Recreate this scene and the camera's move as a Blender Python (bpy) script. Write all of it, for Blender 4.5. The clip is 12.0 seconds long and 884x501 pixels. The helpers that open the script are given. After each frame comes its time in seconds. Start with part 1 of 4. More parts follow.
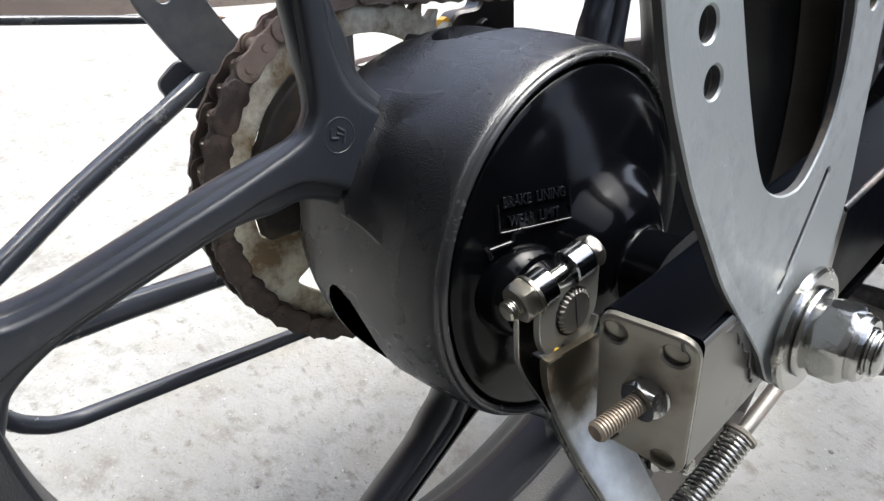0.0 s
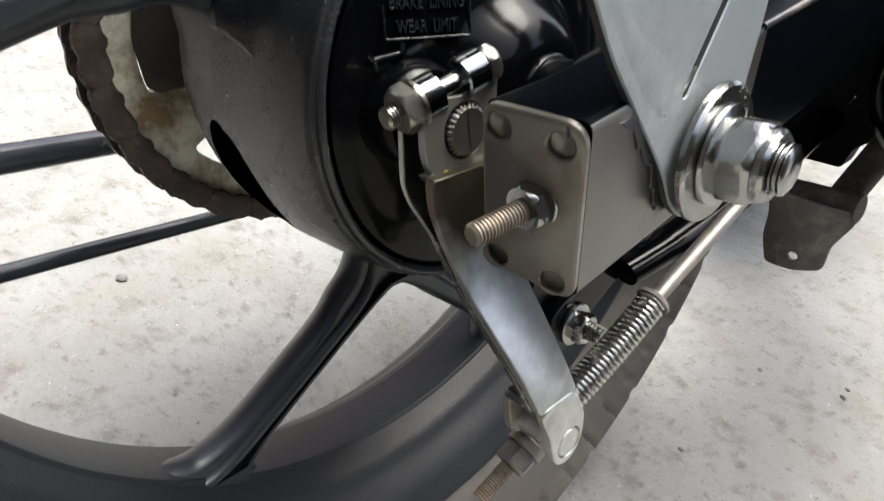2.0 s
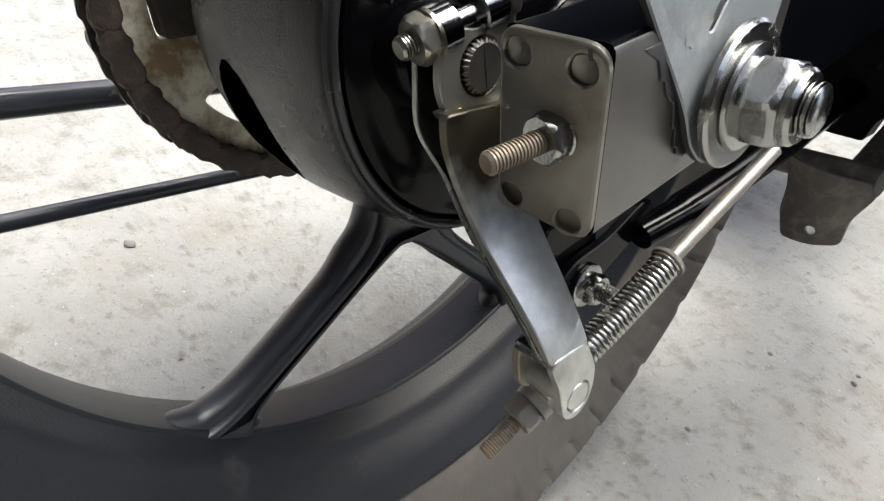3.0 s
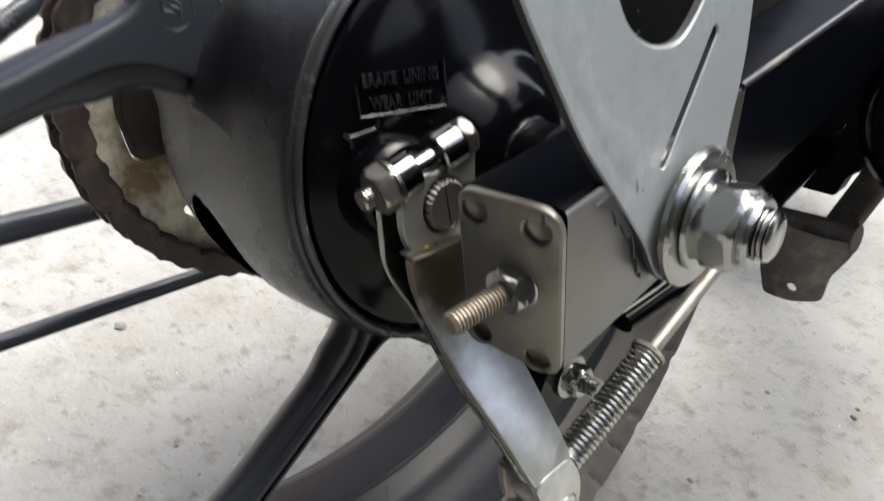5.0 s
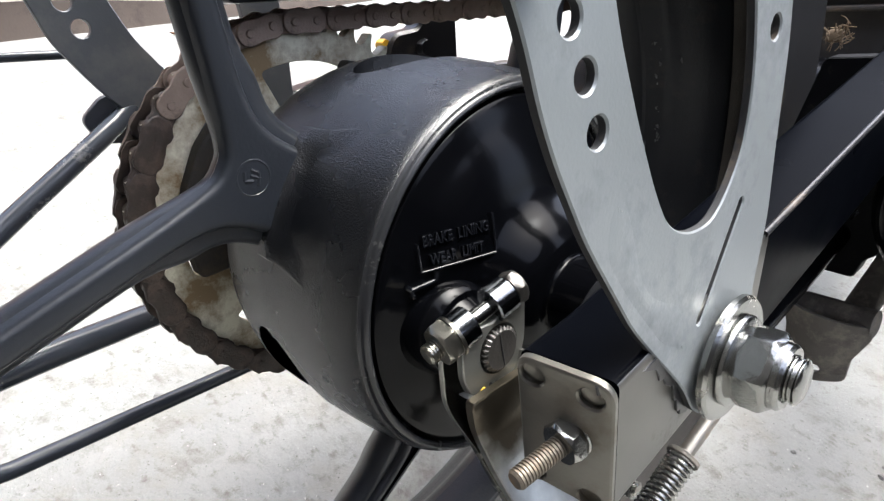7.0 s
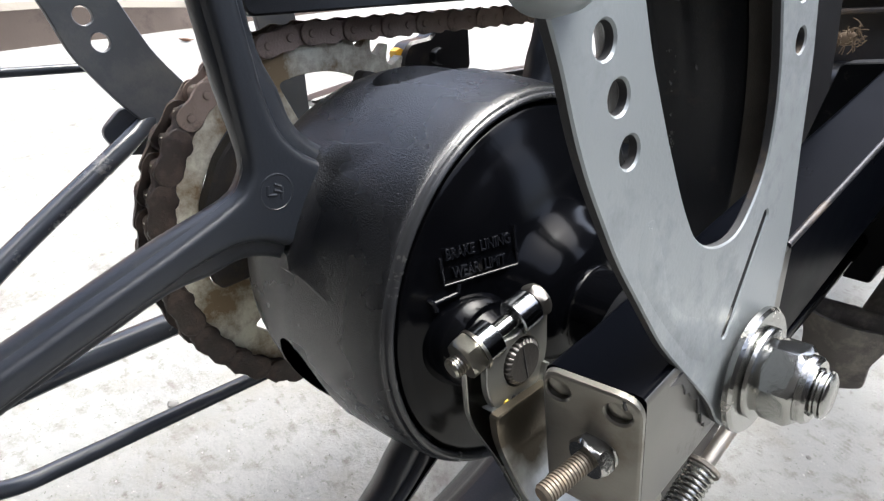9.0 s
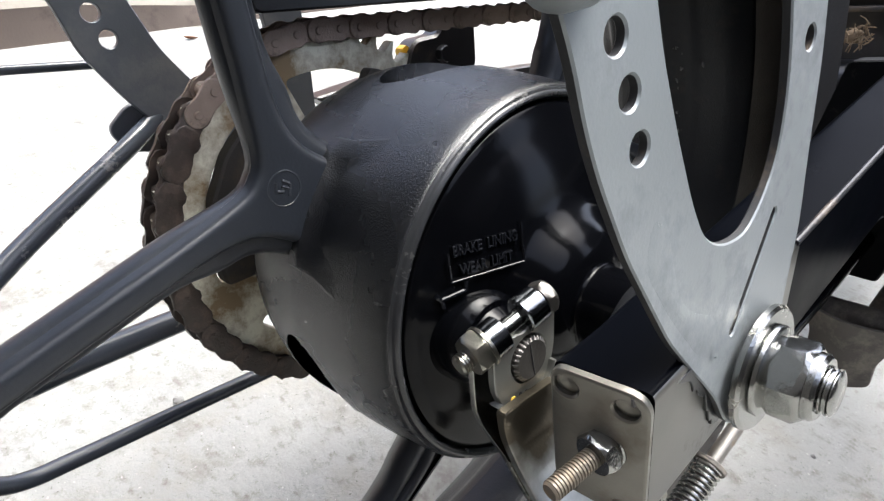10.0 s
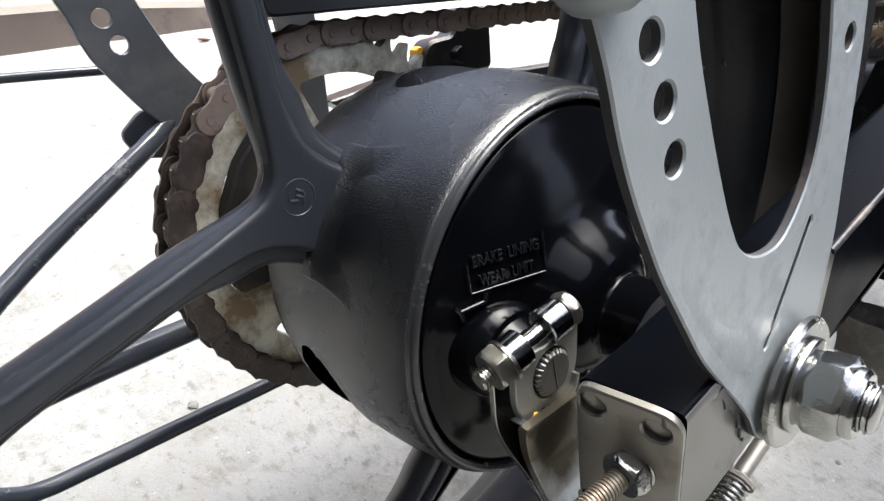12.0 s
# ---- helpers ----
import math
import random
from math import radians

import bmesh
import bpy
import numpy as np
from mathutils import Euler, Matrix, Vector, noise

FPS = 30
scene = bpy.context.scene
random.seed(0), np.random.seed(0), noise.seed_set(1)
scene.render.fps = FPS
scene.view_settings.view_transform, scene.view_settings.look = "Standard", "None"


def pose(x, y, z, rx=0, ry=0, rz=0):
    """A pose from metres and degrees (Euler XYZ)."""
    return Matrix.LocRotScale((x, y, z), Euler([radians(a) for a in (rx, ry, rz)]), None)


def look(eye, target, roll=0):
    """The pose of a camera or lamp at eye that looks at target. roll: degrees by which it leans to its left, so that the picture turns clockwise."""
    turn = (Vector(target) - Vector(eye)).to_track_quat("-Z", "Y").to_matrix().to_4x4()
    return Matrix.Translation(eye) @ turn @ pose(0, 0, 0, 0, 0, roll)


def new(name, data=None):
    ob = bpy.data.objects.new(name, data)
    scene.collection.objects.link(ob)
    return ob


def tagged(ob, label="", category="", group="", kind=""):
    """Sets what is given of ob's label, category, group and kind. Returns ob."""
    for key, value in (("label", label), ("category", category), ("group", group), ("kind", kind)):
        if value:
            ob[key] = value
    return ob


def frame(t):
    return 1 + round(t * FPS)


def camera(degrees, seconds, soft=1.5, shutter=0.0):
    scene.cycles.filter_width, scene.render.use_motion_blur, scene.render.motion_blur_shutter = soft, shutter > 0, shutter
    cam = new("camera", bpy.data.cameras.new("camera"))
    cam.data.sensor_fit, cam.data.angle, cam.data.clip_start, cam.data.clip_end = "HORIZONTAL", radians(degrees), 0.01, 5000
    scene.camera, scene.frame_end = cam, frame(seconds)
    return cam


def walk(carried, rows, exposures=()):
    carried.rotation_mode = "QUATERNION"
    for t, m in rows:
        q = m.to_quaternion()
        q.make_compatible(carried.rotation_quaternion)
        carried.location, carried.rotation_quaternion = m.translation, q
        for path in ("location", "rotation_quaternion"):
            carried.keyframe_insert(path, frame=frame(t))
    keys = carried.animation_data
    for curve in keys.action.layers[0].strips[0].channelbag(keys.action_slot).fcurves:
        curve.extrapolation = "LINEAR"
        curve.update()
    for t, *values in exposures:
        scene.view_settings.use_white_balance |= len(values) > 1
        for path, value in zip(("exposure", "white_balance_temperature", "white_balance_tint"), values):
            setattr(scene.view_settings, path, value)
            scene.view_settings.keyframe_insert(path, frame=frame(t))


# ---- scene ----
cam = camera(70.63, 12.0, 1.3, 0.25)
PATH = [
    (0, (0.1284, -0.2061, 0.4525), (-0.1142, 0.0282, 0.2375), 7.35),
    (0.5, (0.1314, -0.1964, 0.4550), (-0.1064, 0.0418, 0.2389), 6.69),
    (1, (0.1341, -0.1929, 0.4598), (-0.1062, 0.0465, 0.2477), 5.55),
    (1.5, (0.1440, -0.1950, 0.4504), (-0.0898, 0.0429, 0.2296), 6.07),
    (2, (0.1537, -0.1869, 0.4079), (-0.0598, 0.0574, 0.1740), 11.12),
    (2.5, (0.1561, -0.1897, 0.3976), (-0.0582, 0.0482, 0.1578), 11.57),
    (3, (0.1580, -0.1889, 0.3932), (-0.0552, 0.0497, 0.1531), 12.16),
    (3.2, (0.1578, -0.1834, 0.3918), (-0.0518, 0.0587, 0.1521), 12.36),
    (4.8, (0.1518, -0.1719, 0.4004), (-0.0581, 0.0745, 0.1655), 11.64),
    (5, (0.1478, -0.1749, 0.4218), (-0.0728, 0.0704, 0.1956), 8.32),
    (5.5, (0.1393, -0.1833, 0.4473), (-0.0895, 0.0646, 0.2324), 7.37),
    (6, (0.1370, -0.1836, 0.4586), (-0.0924, 0.0668, 0.2472), 6.70),
    (6.5, (0.1348, -0.1849, 0.4639), (-0.0984, 0.0634, 0.2542), 6.19),
    (7, (0.1327, -0.1860, 0.4616), (-0.1019, 0.0601, 0.2509), 6.31),
    (7.5, (0.1306, -0.1863, 0.4633), (-0.1060, 0.0581, 0.2529), 5.88),
    (9.3, (0.1279, -0.1900, 0.4645), (-0.1103, 0.0534, 0.2548), 5.69),
    (9.5, (0.1281, -0.1904, 0.4637), (-0.1106, 0.0517, 0.2530), 5.78),
    (10, (0.1274, -0.1905, 0.4641), (-0.1116, 0.0511, 0.2532), 5.62),
    (10.5, (0.1267, -0.1923, 0.4646), (-0.1147, 0.0477, 0.2545), 5.45),
    (11, (0.1267, -0.1915, 0.4684), (-0.1164, 0.0460, 0.2575), 4.76),
    (11.5, (0.1230, -0.1880, 0.4648), (-0.1194, 0.0485, 0.2521), 4.76),
    (12, (0.1205, -0.1867, 0.4635), (-0.1237, 0.0486, 0.2514), 4.65),
]
EXPOSURES = [(0.0, 2.38, 6150, 5), (1.5, 2.48, 6150, 5), (2.1, 2.22, 6400, 4), (4.9, 2.22, 6400, 4), (5.4, 2.48, 6150, 5), (12.0, 2.46, 6150, 5)]
walk(cam, [(t, look(eye, target, roll)) for t, eye, target, roll in PATH], EXPOSURES)

# ---- light: a bright hazy sky over open concrete ----
world = bpy.data.worlds.new("world")
scene.world = world
world.use_nodes = True
sky = world.node_tree.nodes.new("ShaderNodeTexSky")
sky.sky_type, sky.sun_disc = "NISHITA", False
sky.sun_elevation, sky.sun_rotation = radians(72), radians(0)
sky.air_density, sky.dust_density, sky.ozone_density = 0.5, 7.0, 1.0
world.node_tree.nodes["Background"].inputs["Strength"].default_value = 0.15
world.node_tree.links.new(sky.outputs["Color"], world.node_tree.nodes["Background"].inputs["Color"])
sun = new("sun", bpy.data.lights.new("sun", "SUN"))
sun.data.energy, sun.data.angle, sun.data.color = 1.0, radians(40), (1.0, 0.995, 0.96)
sun.matrix_world = look((0.08, 0.52, 2.0), (0, 0, 0))

# ---- materials ----


def material(name, base, rough=0.5, metal=0.0, spread=0.25, scale=60.0, bump=0.1, dust=None, dust_amount=0.0, dust_scale=14.0, coat=0.0, fine=900.0, specular=0.5):
    """A procedural surface: base colour with two scales of variation, fine relief, and a second colour (dust, rust, grease) in patches."""
    m = bpy.data.materials.new(name)
    m.use_nodes = True
    nt = m.node_tree
    nodes, links = nt.nodes, nt.links
    bsdf = nodes["Principled BSDF"]
    at = nodes.new("ShaderNodeTexCoord")
    big = nodes.new("ShaderNodeTexNoise")
    big.inputs["Scale"].default_value, big.inputs["Detail"].default_value = scale, 5
    small = nodes.new("ShaderNodeTexNoise")
    small.inputs["Scale"].default_value, small.inputs["Detail"].default_value = fine, 3
    for n in (big, small):
        links.new(at.outputs["Object"], n.inputs["Vector"])
    ramp = nodes.new("ShaderNodeMix")
    ramp.data_type = "RGBA"
    dark = [c * (1 - spread) for c in base]
    light = [min(1.0, c * (1 + spread)) for c in base]
    ramp.inputs["A"].default_value, ramp.inputs["B"].default_value = (*dark, 1), (*light, 1)
    links.new(big.outputs["Fac"], ramp.inputs["Factor"])
    colour = ramp.outputs["Result"]
    spot = None
    if dust:
        spot = nodes.new("ShaderNodeTexNoise")
        spot.inputs["Scale"].default_value, spot.inputs["Detail"].default_value, spot.inputs["Roughness"].default_value = dust_scale, 8, 0.7
        links.new(at.outputs["Object"], spot.inputs["Vector"])
        edge = nodes.new("ShaderNodeMapRange")
        edge.inputs["From Min"].default_value = 0.62 - 0.35 * dust_amount
        edge.inputs["From Max"].default_value = 0.78 - 0.35 * dust_amount
        links.new(spot.outputs["Fac"], edge.inputs["Value"])
        mix = nodes.new("ShaderNodeMix")
        mix.data_type = "RGBA"
        mix.inputs["B"].default_value = (*dust, 1)
        links.new(edge.outputs["Result"], mix.inputs["Factor"])
        links.new(colour, mix.inputs["A"])
        colour = mix.outputs["Result"]
        rmix = nodes.new("ShaderNodeMapRange")
        rmix.inputs["To Min"].default_value, rmix.inputs["To Max"].default_value = rough, min(1.0, rough + 0.35)
        links.new(edge.outputs["Result"], rmix.inputs["Value"])
        links.new(rmix.outputs["Result"], bsdf.inputs["Roughness"])
        if metal:
            mm = nodes.new("ShaderNodeMapRange")
            mm.inputs["To Min"].default_value, mm.inputs["To Max"].default_value = metal, metal * 0.15
            links.new(edge.outputs["Result"], mm.inputs["Value"])
            links.new(mm.outputs["Result"], bsdf.inputs["Metallic"])
    else:
        rr = nodes.new("ShaderNodeMapRange")
        rr.inputs["To Min"].default_value, rr.inputs["To Max"].default_value = max(0.02, rough * 0.75), min(1.0, rough * 1.25)
        links.new(big.outputs["Fac"], rr.inputs["Value"])
        links.new(rr.outputs["Result"], bsdf.inputs["Roughness"])
        bsdf.inputs["Metallic"].default_value = metal
    links.new(colour, bsdf.inputs["Base Color"])
    if bump:
        b = nodes.new("ShaderNodeBump")
        b.inputs["Strength"].default_value, b.inputs["Distance"].default_value = bump, 0.0006
        links.new(small.outputs["Fac"], b.inputs["Height"])
        links.new(b.outputs["Normal"], bsdf.inputs["Normal"])
    bsdf.inputs["Specular IOR Level"].default_value = specular
    if coat:
        bsdf.inputs["Coat Weight"].default_value, bsdf.inputs["Coat Roughness"].default_value = coat, 0.08
    return m


hub_black = material("hub_black", (0.0026, 0.0030, 0.0040), 0.27, 0, 0.2, 40, 0.55, fine=1600, specular=0.85)
spoke_black = material("spoke_black", (0.013, 0.0155, 0.0205), 0.38, 0, 0.15, 60, 0.15, (0.05, 0.05, 0.052), 0.03, 20, fine=700, specular=0.5)
gloss_black = material("gloss_black", (0.0012, 0.0013, 0.0018), 0.15, 0, 0.2, 50, 0.03, specular=0.12)
swing_black = material("swing_black", (0.0015, 0.0018, 0.0028), 0.3, 0, 0.2, 50, 0.03, specular=0.008)
swing_side = material("swing_side", (0.128, 0.125, 0.116), 0.30, 0.85, 0.2, 50, 0.02, (0.12, 0.11, 0.095), 0.1, 25)
# paler than the panel: light caught on the raised edges put into the colour
letter_black = material("letter_black", (0.004, 0.0044, 0.006), 0.26, 0, 0.2, 90, 0.1, specular=0.3)
guard_black = material("guard_black", (0.007, 0.0073, 0.0085), 0.55, 0, 0.4, 60, 0.3, (0.06, 0.053, 0.043), 0.04, 45, specular=0.05)
lug_chrome = material("lug_chrome", (0.20, 0.212, 0.23), 0.16, 1.0, 0.15, 90, 0.05, (0.2, 0.18, 0.15), 0.1, 60)
rim_black = material("rim_black", (0.0068, 0.0080, 0.0105), 0.42, 0, 0.3, 30, 0.3, (0.030, 0.028, 0.026), 0.10, 40, specular=0.3)
rubber = material("rubber", (0.078, 0.072, 0.066), 0.78, 0, 0.2, 25, 0.4, (0.112, 0.103, 0.092), 0.4, 9, specular=0.25)
grey_paint = material("grey_paint", (0.214, 0.233, 0.243), 0.38, 0.35, 0.22, 14, 0.1, (0.115, 0.125, 0.137), 0.32, 13)
# darkened copy for the axle plate's shaded edges and its back
edge_shade = material("edge_shade", (0.035, 0.036, 0.038), 0.6, 0.2, 0.3, 60, 0.2, (0.1, 0.08, 0.06), 0.15, 60, specular=0.2)
zinc = material("zinc", (0.335, 0.338, 0.325), 0.19, 1.0, 0.16, 45, 0.14, (0.34, 0.31, 0.25), 0.14, 60)
nut_zinc = material("nut_zinc", (0.29, 0.278, 0.24), 0.28, 1.0, 0.25, 120, 0.12, (0.22, 0.18, 0.11), 0.2, 90)
spring_zinc = material("spring_zinc", (0.42, 0.42, 0.40), 0.26, 1.0, 0.15, 90, 0.08, (0.3, 0.27, 0.2), 0.12, 60)
hub_lip = material("hub_lip", (0.018, 0.019, 0.021), 0.24, 0, 0.35, 90, 0.08, (0.09, 0.085, 0.075), 0.12, 60, specular=0.45)
worn_zinc = material("worn_zinc", (0.22, 0.22, 0.205), 0.34, 0.75, 0.2, 60, 0.15, (0.3, 0.27, 0.2), 0.15, 60)
dark_zinc = material("dark_zinc", (0.27, 0.27, 0.25), 0.25, 1.0, 0.2, 45, 0.14, (0.2, 0.18, 0.14), 0.2, 60)
bright_zinc = material("bright_zinc", (0.52, 0.53, 0.51), 0.36, 1.0, 0.3, 210, 0.10, (0.16, 0.125, 0.085), 0.12, 22)


def stain_and_shade(m, colour, z0, z1):
    """Browns a plated part from its top, unevenly: a stain, and dark reflection as colour."""
    nt = m.node_tree
    bsdf = nt.nodes["Principled BSDF"]
    at, sep = nt.nodes.new("ShaderNodeTexCoord"), nt.nodes.new("ShaderNodeSeparateXYZ")
    nt.links.new(at.outputs["Object"], sep.inputs["Vector"])
    blot = nt.nodes.new("ShaderNodeTexNoise")
    blot.inputs["Scale"].default_value, blot.inputs["Detail"].default_value = 70, 6
    nt.links.new(at.outputs["Object"], blot.inputs["Vector"])
    add = nt.nodes.new("ShaderNodeMath")
    add.operation = "MULTIPLY_ADD"
    add.inputs[1].default_value = 0.05
    nt.links.new(blot.outputs["Fac"], add.inputs[0])
    nt.links.new(sep.outputs["Z"], add.inputs[2])
    edge = nt.nodes.new("ShaderNodeMapRange")
    edge.inputs["From Min"].default_value, edge.inputs["From Max"].default_value = z0 + 0.025, z1 + 0.025
    nt.links.new(add.outputs["Value"], edge.inputs["Value"])
    mix = nt.nodes.new("ShaderNodeMix")
    mix.data_type = "RGBA"
    mix.inputs["B"].default_value = (*colour, 1)
    nt.links.new(edge.outputs["Result"], mix.inputs["Factor"])
    nt.links.new(bsdf.inputs["Base Color"].links[0].from_socket, mix.inputs["A"])
    nt.links.new(mix.outputs["Result"], bsdf.inputs["Base Color"])


# upper blade's dark reflection put into its colour, along with a small stain
stain_and_shade(bright_zinc, (0.11, 0.096, 0.074), 0.266, 0.286)
dull_steel = material("dull_steel", (0.27, 0.256, 0.235), 0.48, 0.9, 0.25, 60, 0.25, (0.24, 0.18, 0.12), 0.3, 70)
stud_steel = material("stud_steel", (0.17, 0.145, 0.115), 0.5, 0.6, 0.3, 90, 0.2, (0.25, 0.17, 0.1), 0.35, 90)
plate_steel = material("plate_steel", (0.165, 0.158, 0.138), 0.30, 0.8, 0.3, 45, 0.15, (0.11, 0.092, 0.065), 0.38, 32)
chain_rust = material("chain_rust", (0.34, 0.262, 0.21), 0.6, 0.05, 0.25, 120, 0.5, (0.07, 0.055, 0.045), 0.22, 60)
chain_grease = material("chain_grease", (0.066, 0.051, 0.042), 0.42, 0.1, 0.5, 90, 0.6, (0.13, 0.095, 0.074), 0.4, 70)
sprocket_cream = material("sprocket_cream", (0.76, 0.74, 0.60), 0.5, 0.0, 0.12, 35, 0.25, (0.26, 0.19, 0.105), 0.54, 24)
rod_black = material("rod_black", (0.04, 0.046, 0.058), 0.24, 0, 0.2, 40, 0.08, (0.2, 0.19, 0.18), 0.1, 30)
frame_black = material("frame_black", (0.012, 0.012, 0.014), 0.3, 0, 0.25, 25, 0.1, (0.09, 0.07, 0.055), 0.15, 15)
worn_black = material("worn_black", (0.085, 0.078, 0.07), 0.6, 0.1, 0.4, 60, 0.5, (0.2, 0.18, 0.155), 0.42, 55)
left_grey = material("left_grey", (0.09, 0.099, 0.115), 0.4, 0.2, 0.15, 30, 0.12, (0.15, 0.15, 0.15), 0.3, 14)
chip_white = material("chip_white", (0.6, 0.6, 0.58), 0.7, 0, 0.1, 90, 0.1)
stone = material("stone", (0.11, 0.108, 0.105), 0.85, 0, 0.35, 150, 0.5)
engine_dirt = material("engine_dirt", (0.03, 0.027, 0.024), 0.6, 0.1, 0.4, 30, 0.4, (0.10, 0.075, 0.05), 0.35, 25)
rag_brown = material("rag_brown", (0.14, 0.10, 0.06), 0.9, 0, 0.4, 90, 0.5)
pipe_brown = material("pipe_brown", (0.10, 0.085, 0.075), 0.45, 0.6, 0.3, 40, 0.2, (0.12, 0.08, 0.055), 0.3, 30)
kerb_face = material("kerb_face", (0.065, 0.050, 0.041), 0.9, 0, 0.25, 7, 0.5, (0.045, 0.035, 0.03), 0.3, 14, fine=160)
kerb_top = material("kerb_top", (0.150, 0.136, 0.115), 0.9, 0, 0.12, 5, 0.4, (0.115, 0.10, 0.085), 0.3, 6, fine=160)
wall_dark = material("wall_dark", (0.022, 0.021, 0.020), 0.9, 0, 0.4, 2.5, 0.3, (0.035, 0.03, 0.027), 0.3, 3, fine=120)
brick_wall = material("brick_wall", (0.42, 0.25, 0.18), 0.9, 0, 0.2, 4, 0.4, (0.5, 0.42, 0.35), 0.3, 3, fine=120)
leaf_brown = material("leaf_brown", (0.16, 0.08, 0.045), 0.8, 0, 0.35, 120, 0.3)
yellow_paint = material("yellow_paint", (0.6, 0.4, 0.05), 0.6, 0, 0.15, 90, 0.05)
dark_steel = material("dark_steel", (0.09, 0.085, 0.08), 0.4, 0.8, 0.3, 80, 0.2)
amber = material("amber", (0.75, 0.42, 0.03), 0.35, 0, 0.15, 90, 0.05)

# ---- building helpers ----
BIKE = pose(0, 0, 0, 0, -13.04, 0)  # the motorcycle leans on its side stand
AX = (0.0, 0.305)  # the axle's y and z in the motorcycle's own axes


C0 = Matrix.Translation((0.084, -0.0118, 0.3124))
WHEEL = C0 @ Matrix(((0.99832, -0.0399, 0.04196, 0), (0.03993, 0.9992, 0.0, 0), (-0.04193, 0.00168, 0.99912, 0), (0, 0, 0, 1))) @ Matrix.Translation((-0.084, 0, -0.305))
SPACE = Matrix()  # the axes in which the next parts are given: the motorcycle's, or the wheel's


def finish(bm, angle=35):
    bmesh.ops.recalc_face_normals(bm, faces=bm.faces)
    me = bpy.data.meshes.new("mesh")
    bm.to_mesh(me)
    bm.free()
    for p in me.polygons:
        p.use_smooth = True
    me.set_sharp_from_angle(angle=radians(angle))
    return me


def part(name, bm, mat, parent, label="", angle=35):
    """One mesh, given in the motorcycle's axes, under the motorcycle or under one of its parts."""
    if parent.parent and parent.parent.parent:
        parent = parent.parent
    bm.transform(SPACE)
    me = finish(bm, angle)
    me.materials.append(mat)
    ob = new(name, me)
    ob.parent = parent
    return tagged(ob, label)


def lathe(profile, n=128, yz=AX, closed=False, wobble=None):
    """A profile of (x, radius) turned round an axle parallel to x."""
    bm = bmesh.new()
    rings = []
    for k in range(n):
        a = 2 * math.pi * k / n
        ring = []
        for i, (x, r) in enumerate(profile):
            rr = r + (wobble(i, a) if wobble else 0)
            ring.append(bm.verts.new((x, yz[0] + rr * math.cos(a), yz[1] + rr * math.sin(a))))
        rings.append(ring)
    m = len(profile)
    for k in range(n):
        a, b = rings[k], rings[(k + 1) % n]
        for i in range(m if closed else m - 1):
            j = (i + 1) % m
            bm.faces.new((a[i], a[j], b[j], b[i]))
    if not closed:
        for i in (0, m - 1):
            if profile[i][1] > 1e-6:
                bm.faces.new([r[i] for r in rings])
    bmesh.ops.remove_doubles(bm, verts=bm.verts, dist=1e-7)
    return bm


def aligned(a, b):
    """The matrix that lays local z from a towards b."""
    d = Vector(b) - Vector(a)
    return Matrix.Translation(a) @ d.to_track_quat("Z", "Y").to_matrix().to_4x4()


def turned(profile, a, b, n=32):
    """A profile of (height, radius) round the line from a towards b."""
    bm = bmesh.new()
    rings = [[bm.verts.new((r * math.cos(2 * math.pi * k / n), r * math.sin(2 * math.pi * k / n), h)) for k in range(n)] for h, r in profile]
    for p, q in zip(rings, rings[1:]):
        for k in range(n):
            bm.faces.new((p[k], p[(k + 1) % n], q[(k + 1) % n], q[k]))
    bm.faces.new(rings[0])
    bm.faces.new(rings[-1])
    bm.transform(aligned(a, b))
    return bm


def length(a, b):
    return (Vector(b) - Vector(a)).length


def rod(a, b, r, n=24, bevel=0.0006):
    h = length(a, b)
    return turned([(0, r - bevel), (bevel, r), (h - bevel, r), (h, r - bevel)], a, b, n)


def thread(a, b, r, pitch=0.00125, n=28):
    """A threaded end, with ridges and a chamfered tip."""
    h = length(a, b)
    steps = int(h / pitch)
    prof = []
    for i in range(steps):
        prof += [(i * pitch, r), (i * pitch + pitch * 0.35, r), (i * pitch + pitch * 0.5, r * 0.87), (i * pitch + pitch * 0.85, r * 0.87)]
    prof += [(h - 0.0008, r * 0.97), (h, r * 0.78)]
    return turned(prof, a, b, n)


def hexagon(a, b, flats, spin=0.0, chamfer=0.0015):
    """A hexagonal nut or bolt head between a and b, its corners turned down at both ends."""
    h, R = length(a, b), flats / math.sqrt(3)
    bm = bmesh.new()
    n = 48
    rows = []
    for z, lim in ((0, flats / 2 * 1.0), (chamfer * 0.6, flats / 2 * 1.1), (chamfer, R), (h - chamfer, R), (h - chamfer * 0.6, flats / 2 * 1.1), (h, flats / 2 * 0.97)):
        row = []
        for k in range(n):
            t = 2 * math.pi * k / n
            u = (t + math.pi / 6) % (math.pi / 3) - math.pi / 6
            r = min(flats / 2 / math.cos(u), lim)
            row.append(bm.verts.new((r * math.cos(t + spin), r * math.sin(t + spin), z)))
        rows.append(row)
    for p, q in zip(rows, rows[1:]):
        for k in range(n):
            bm.faces.new((p[k], p[(k + 1) % n], q[(k + 1) % n], q[k]))
    bm.faces.new(rows[0])
    bm.faces.new(rows[-1])
    bm.transform(aligned(a, b))
    return bm


def joined(*bms):
    """Several meshes of one part as one."""
    out = bmesh.new()
    for b in bms:
        me = bpy.data.meshes.new("t")
        b.to_mesh(me)
        b.free()
        out.from_mesh(me)
        bpy.data.meshes.remove(me)
    return out


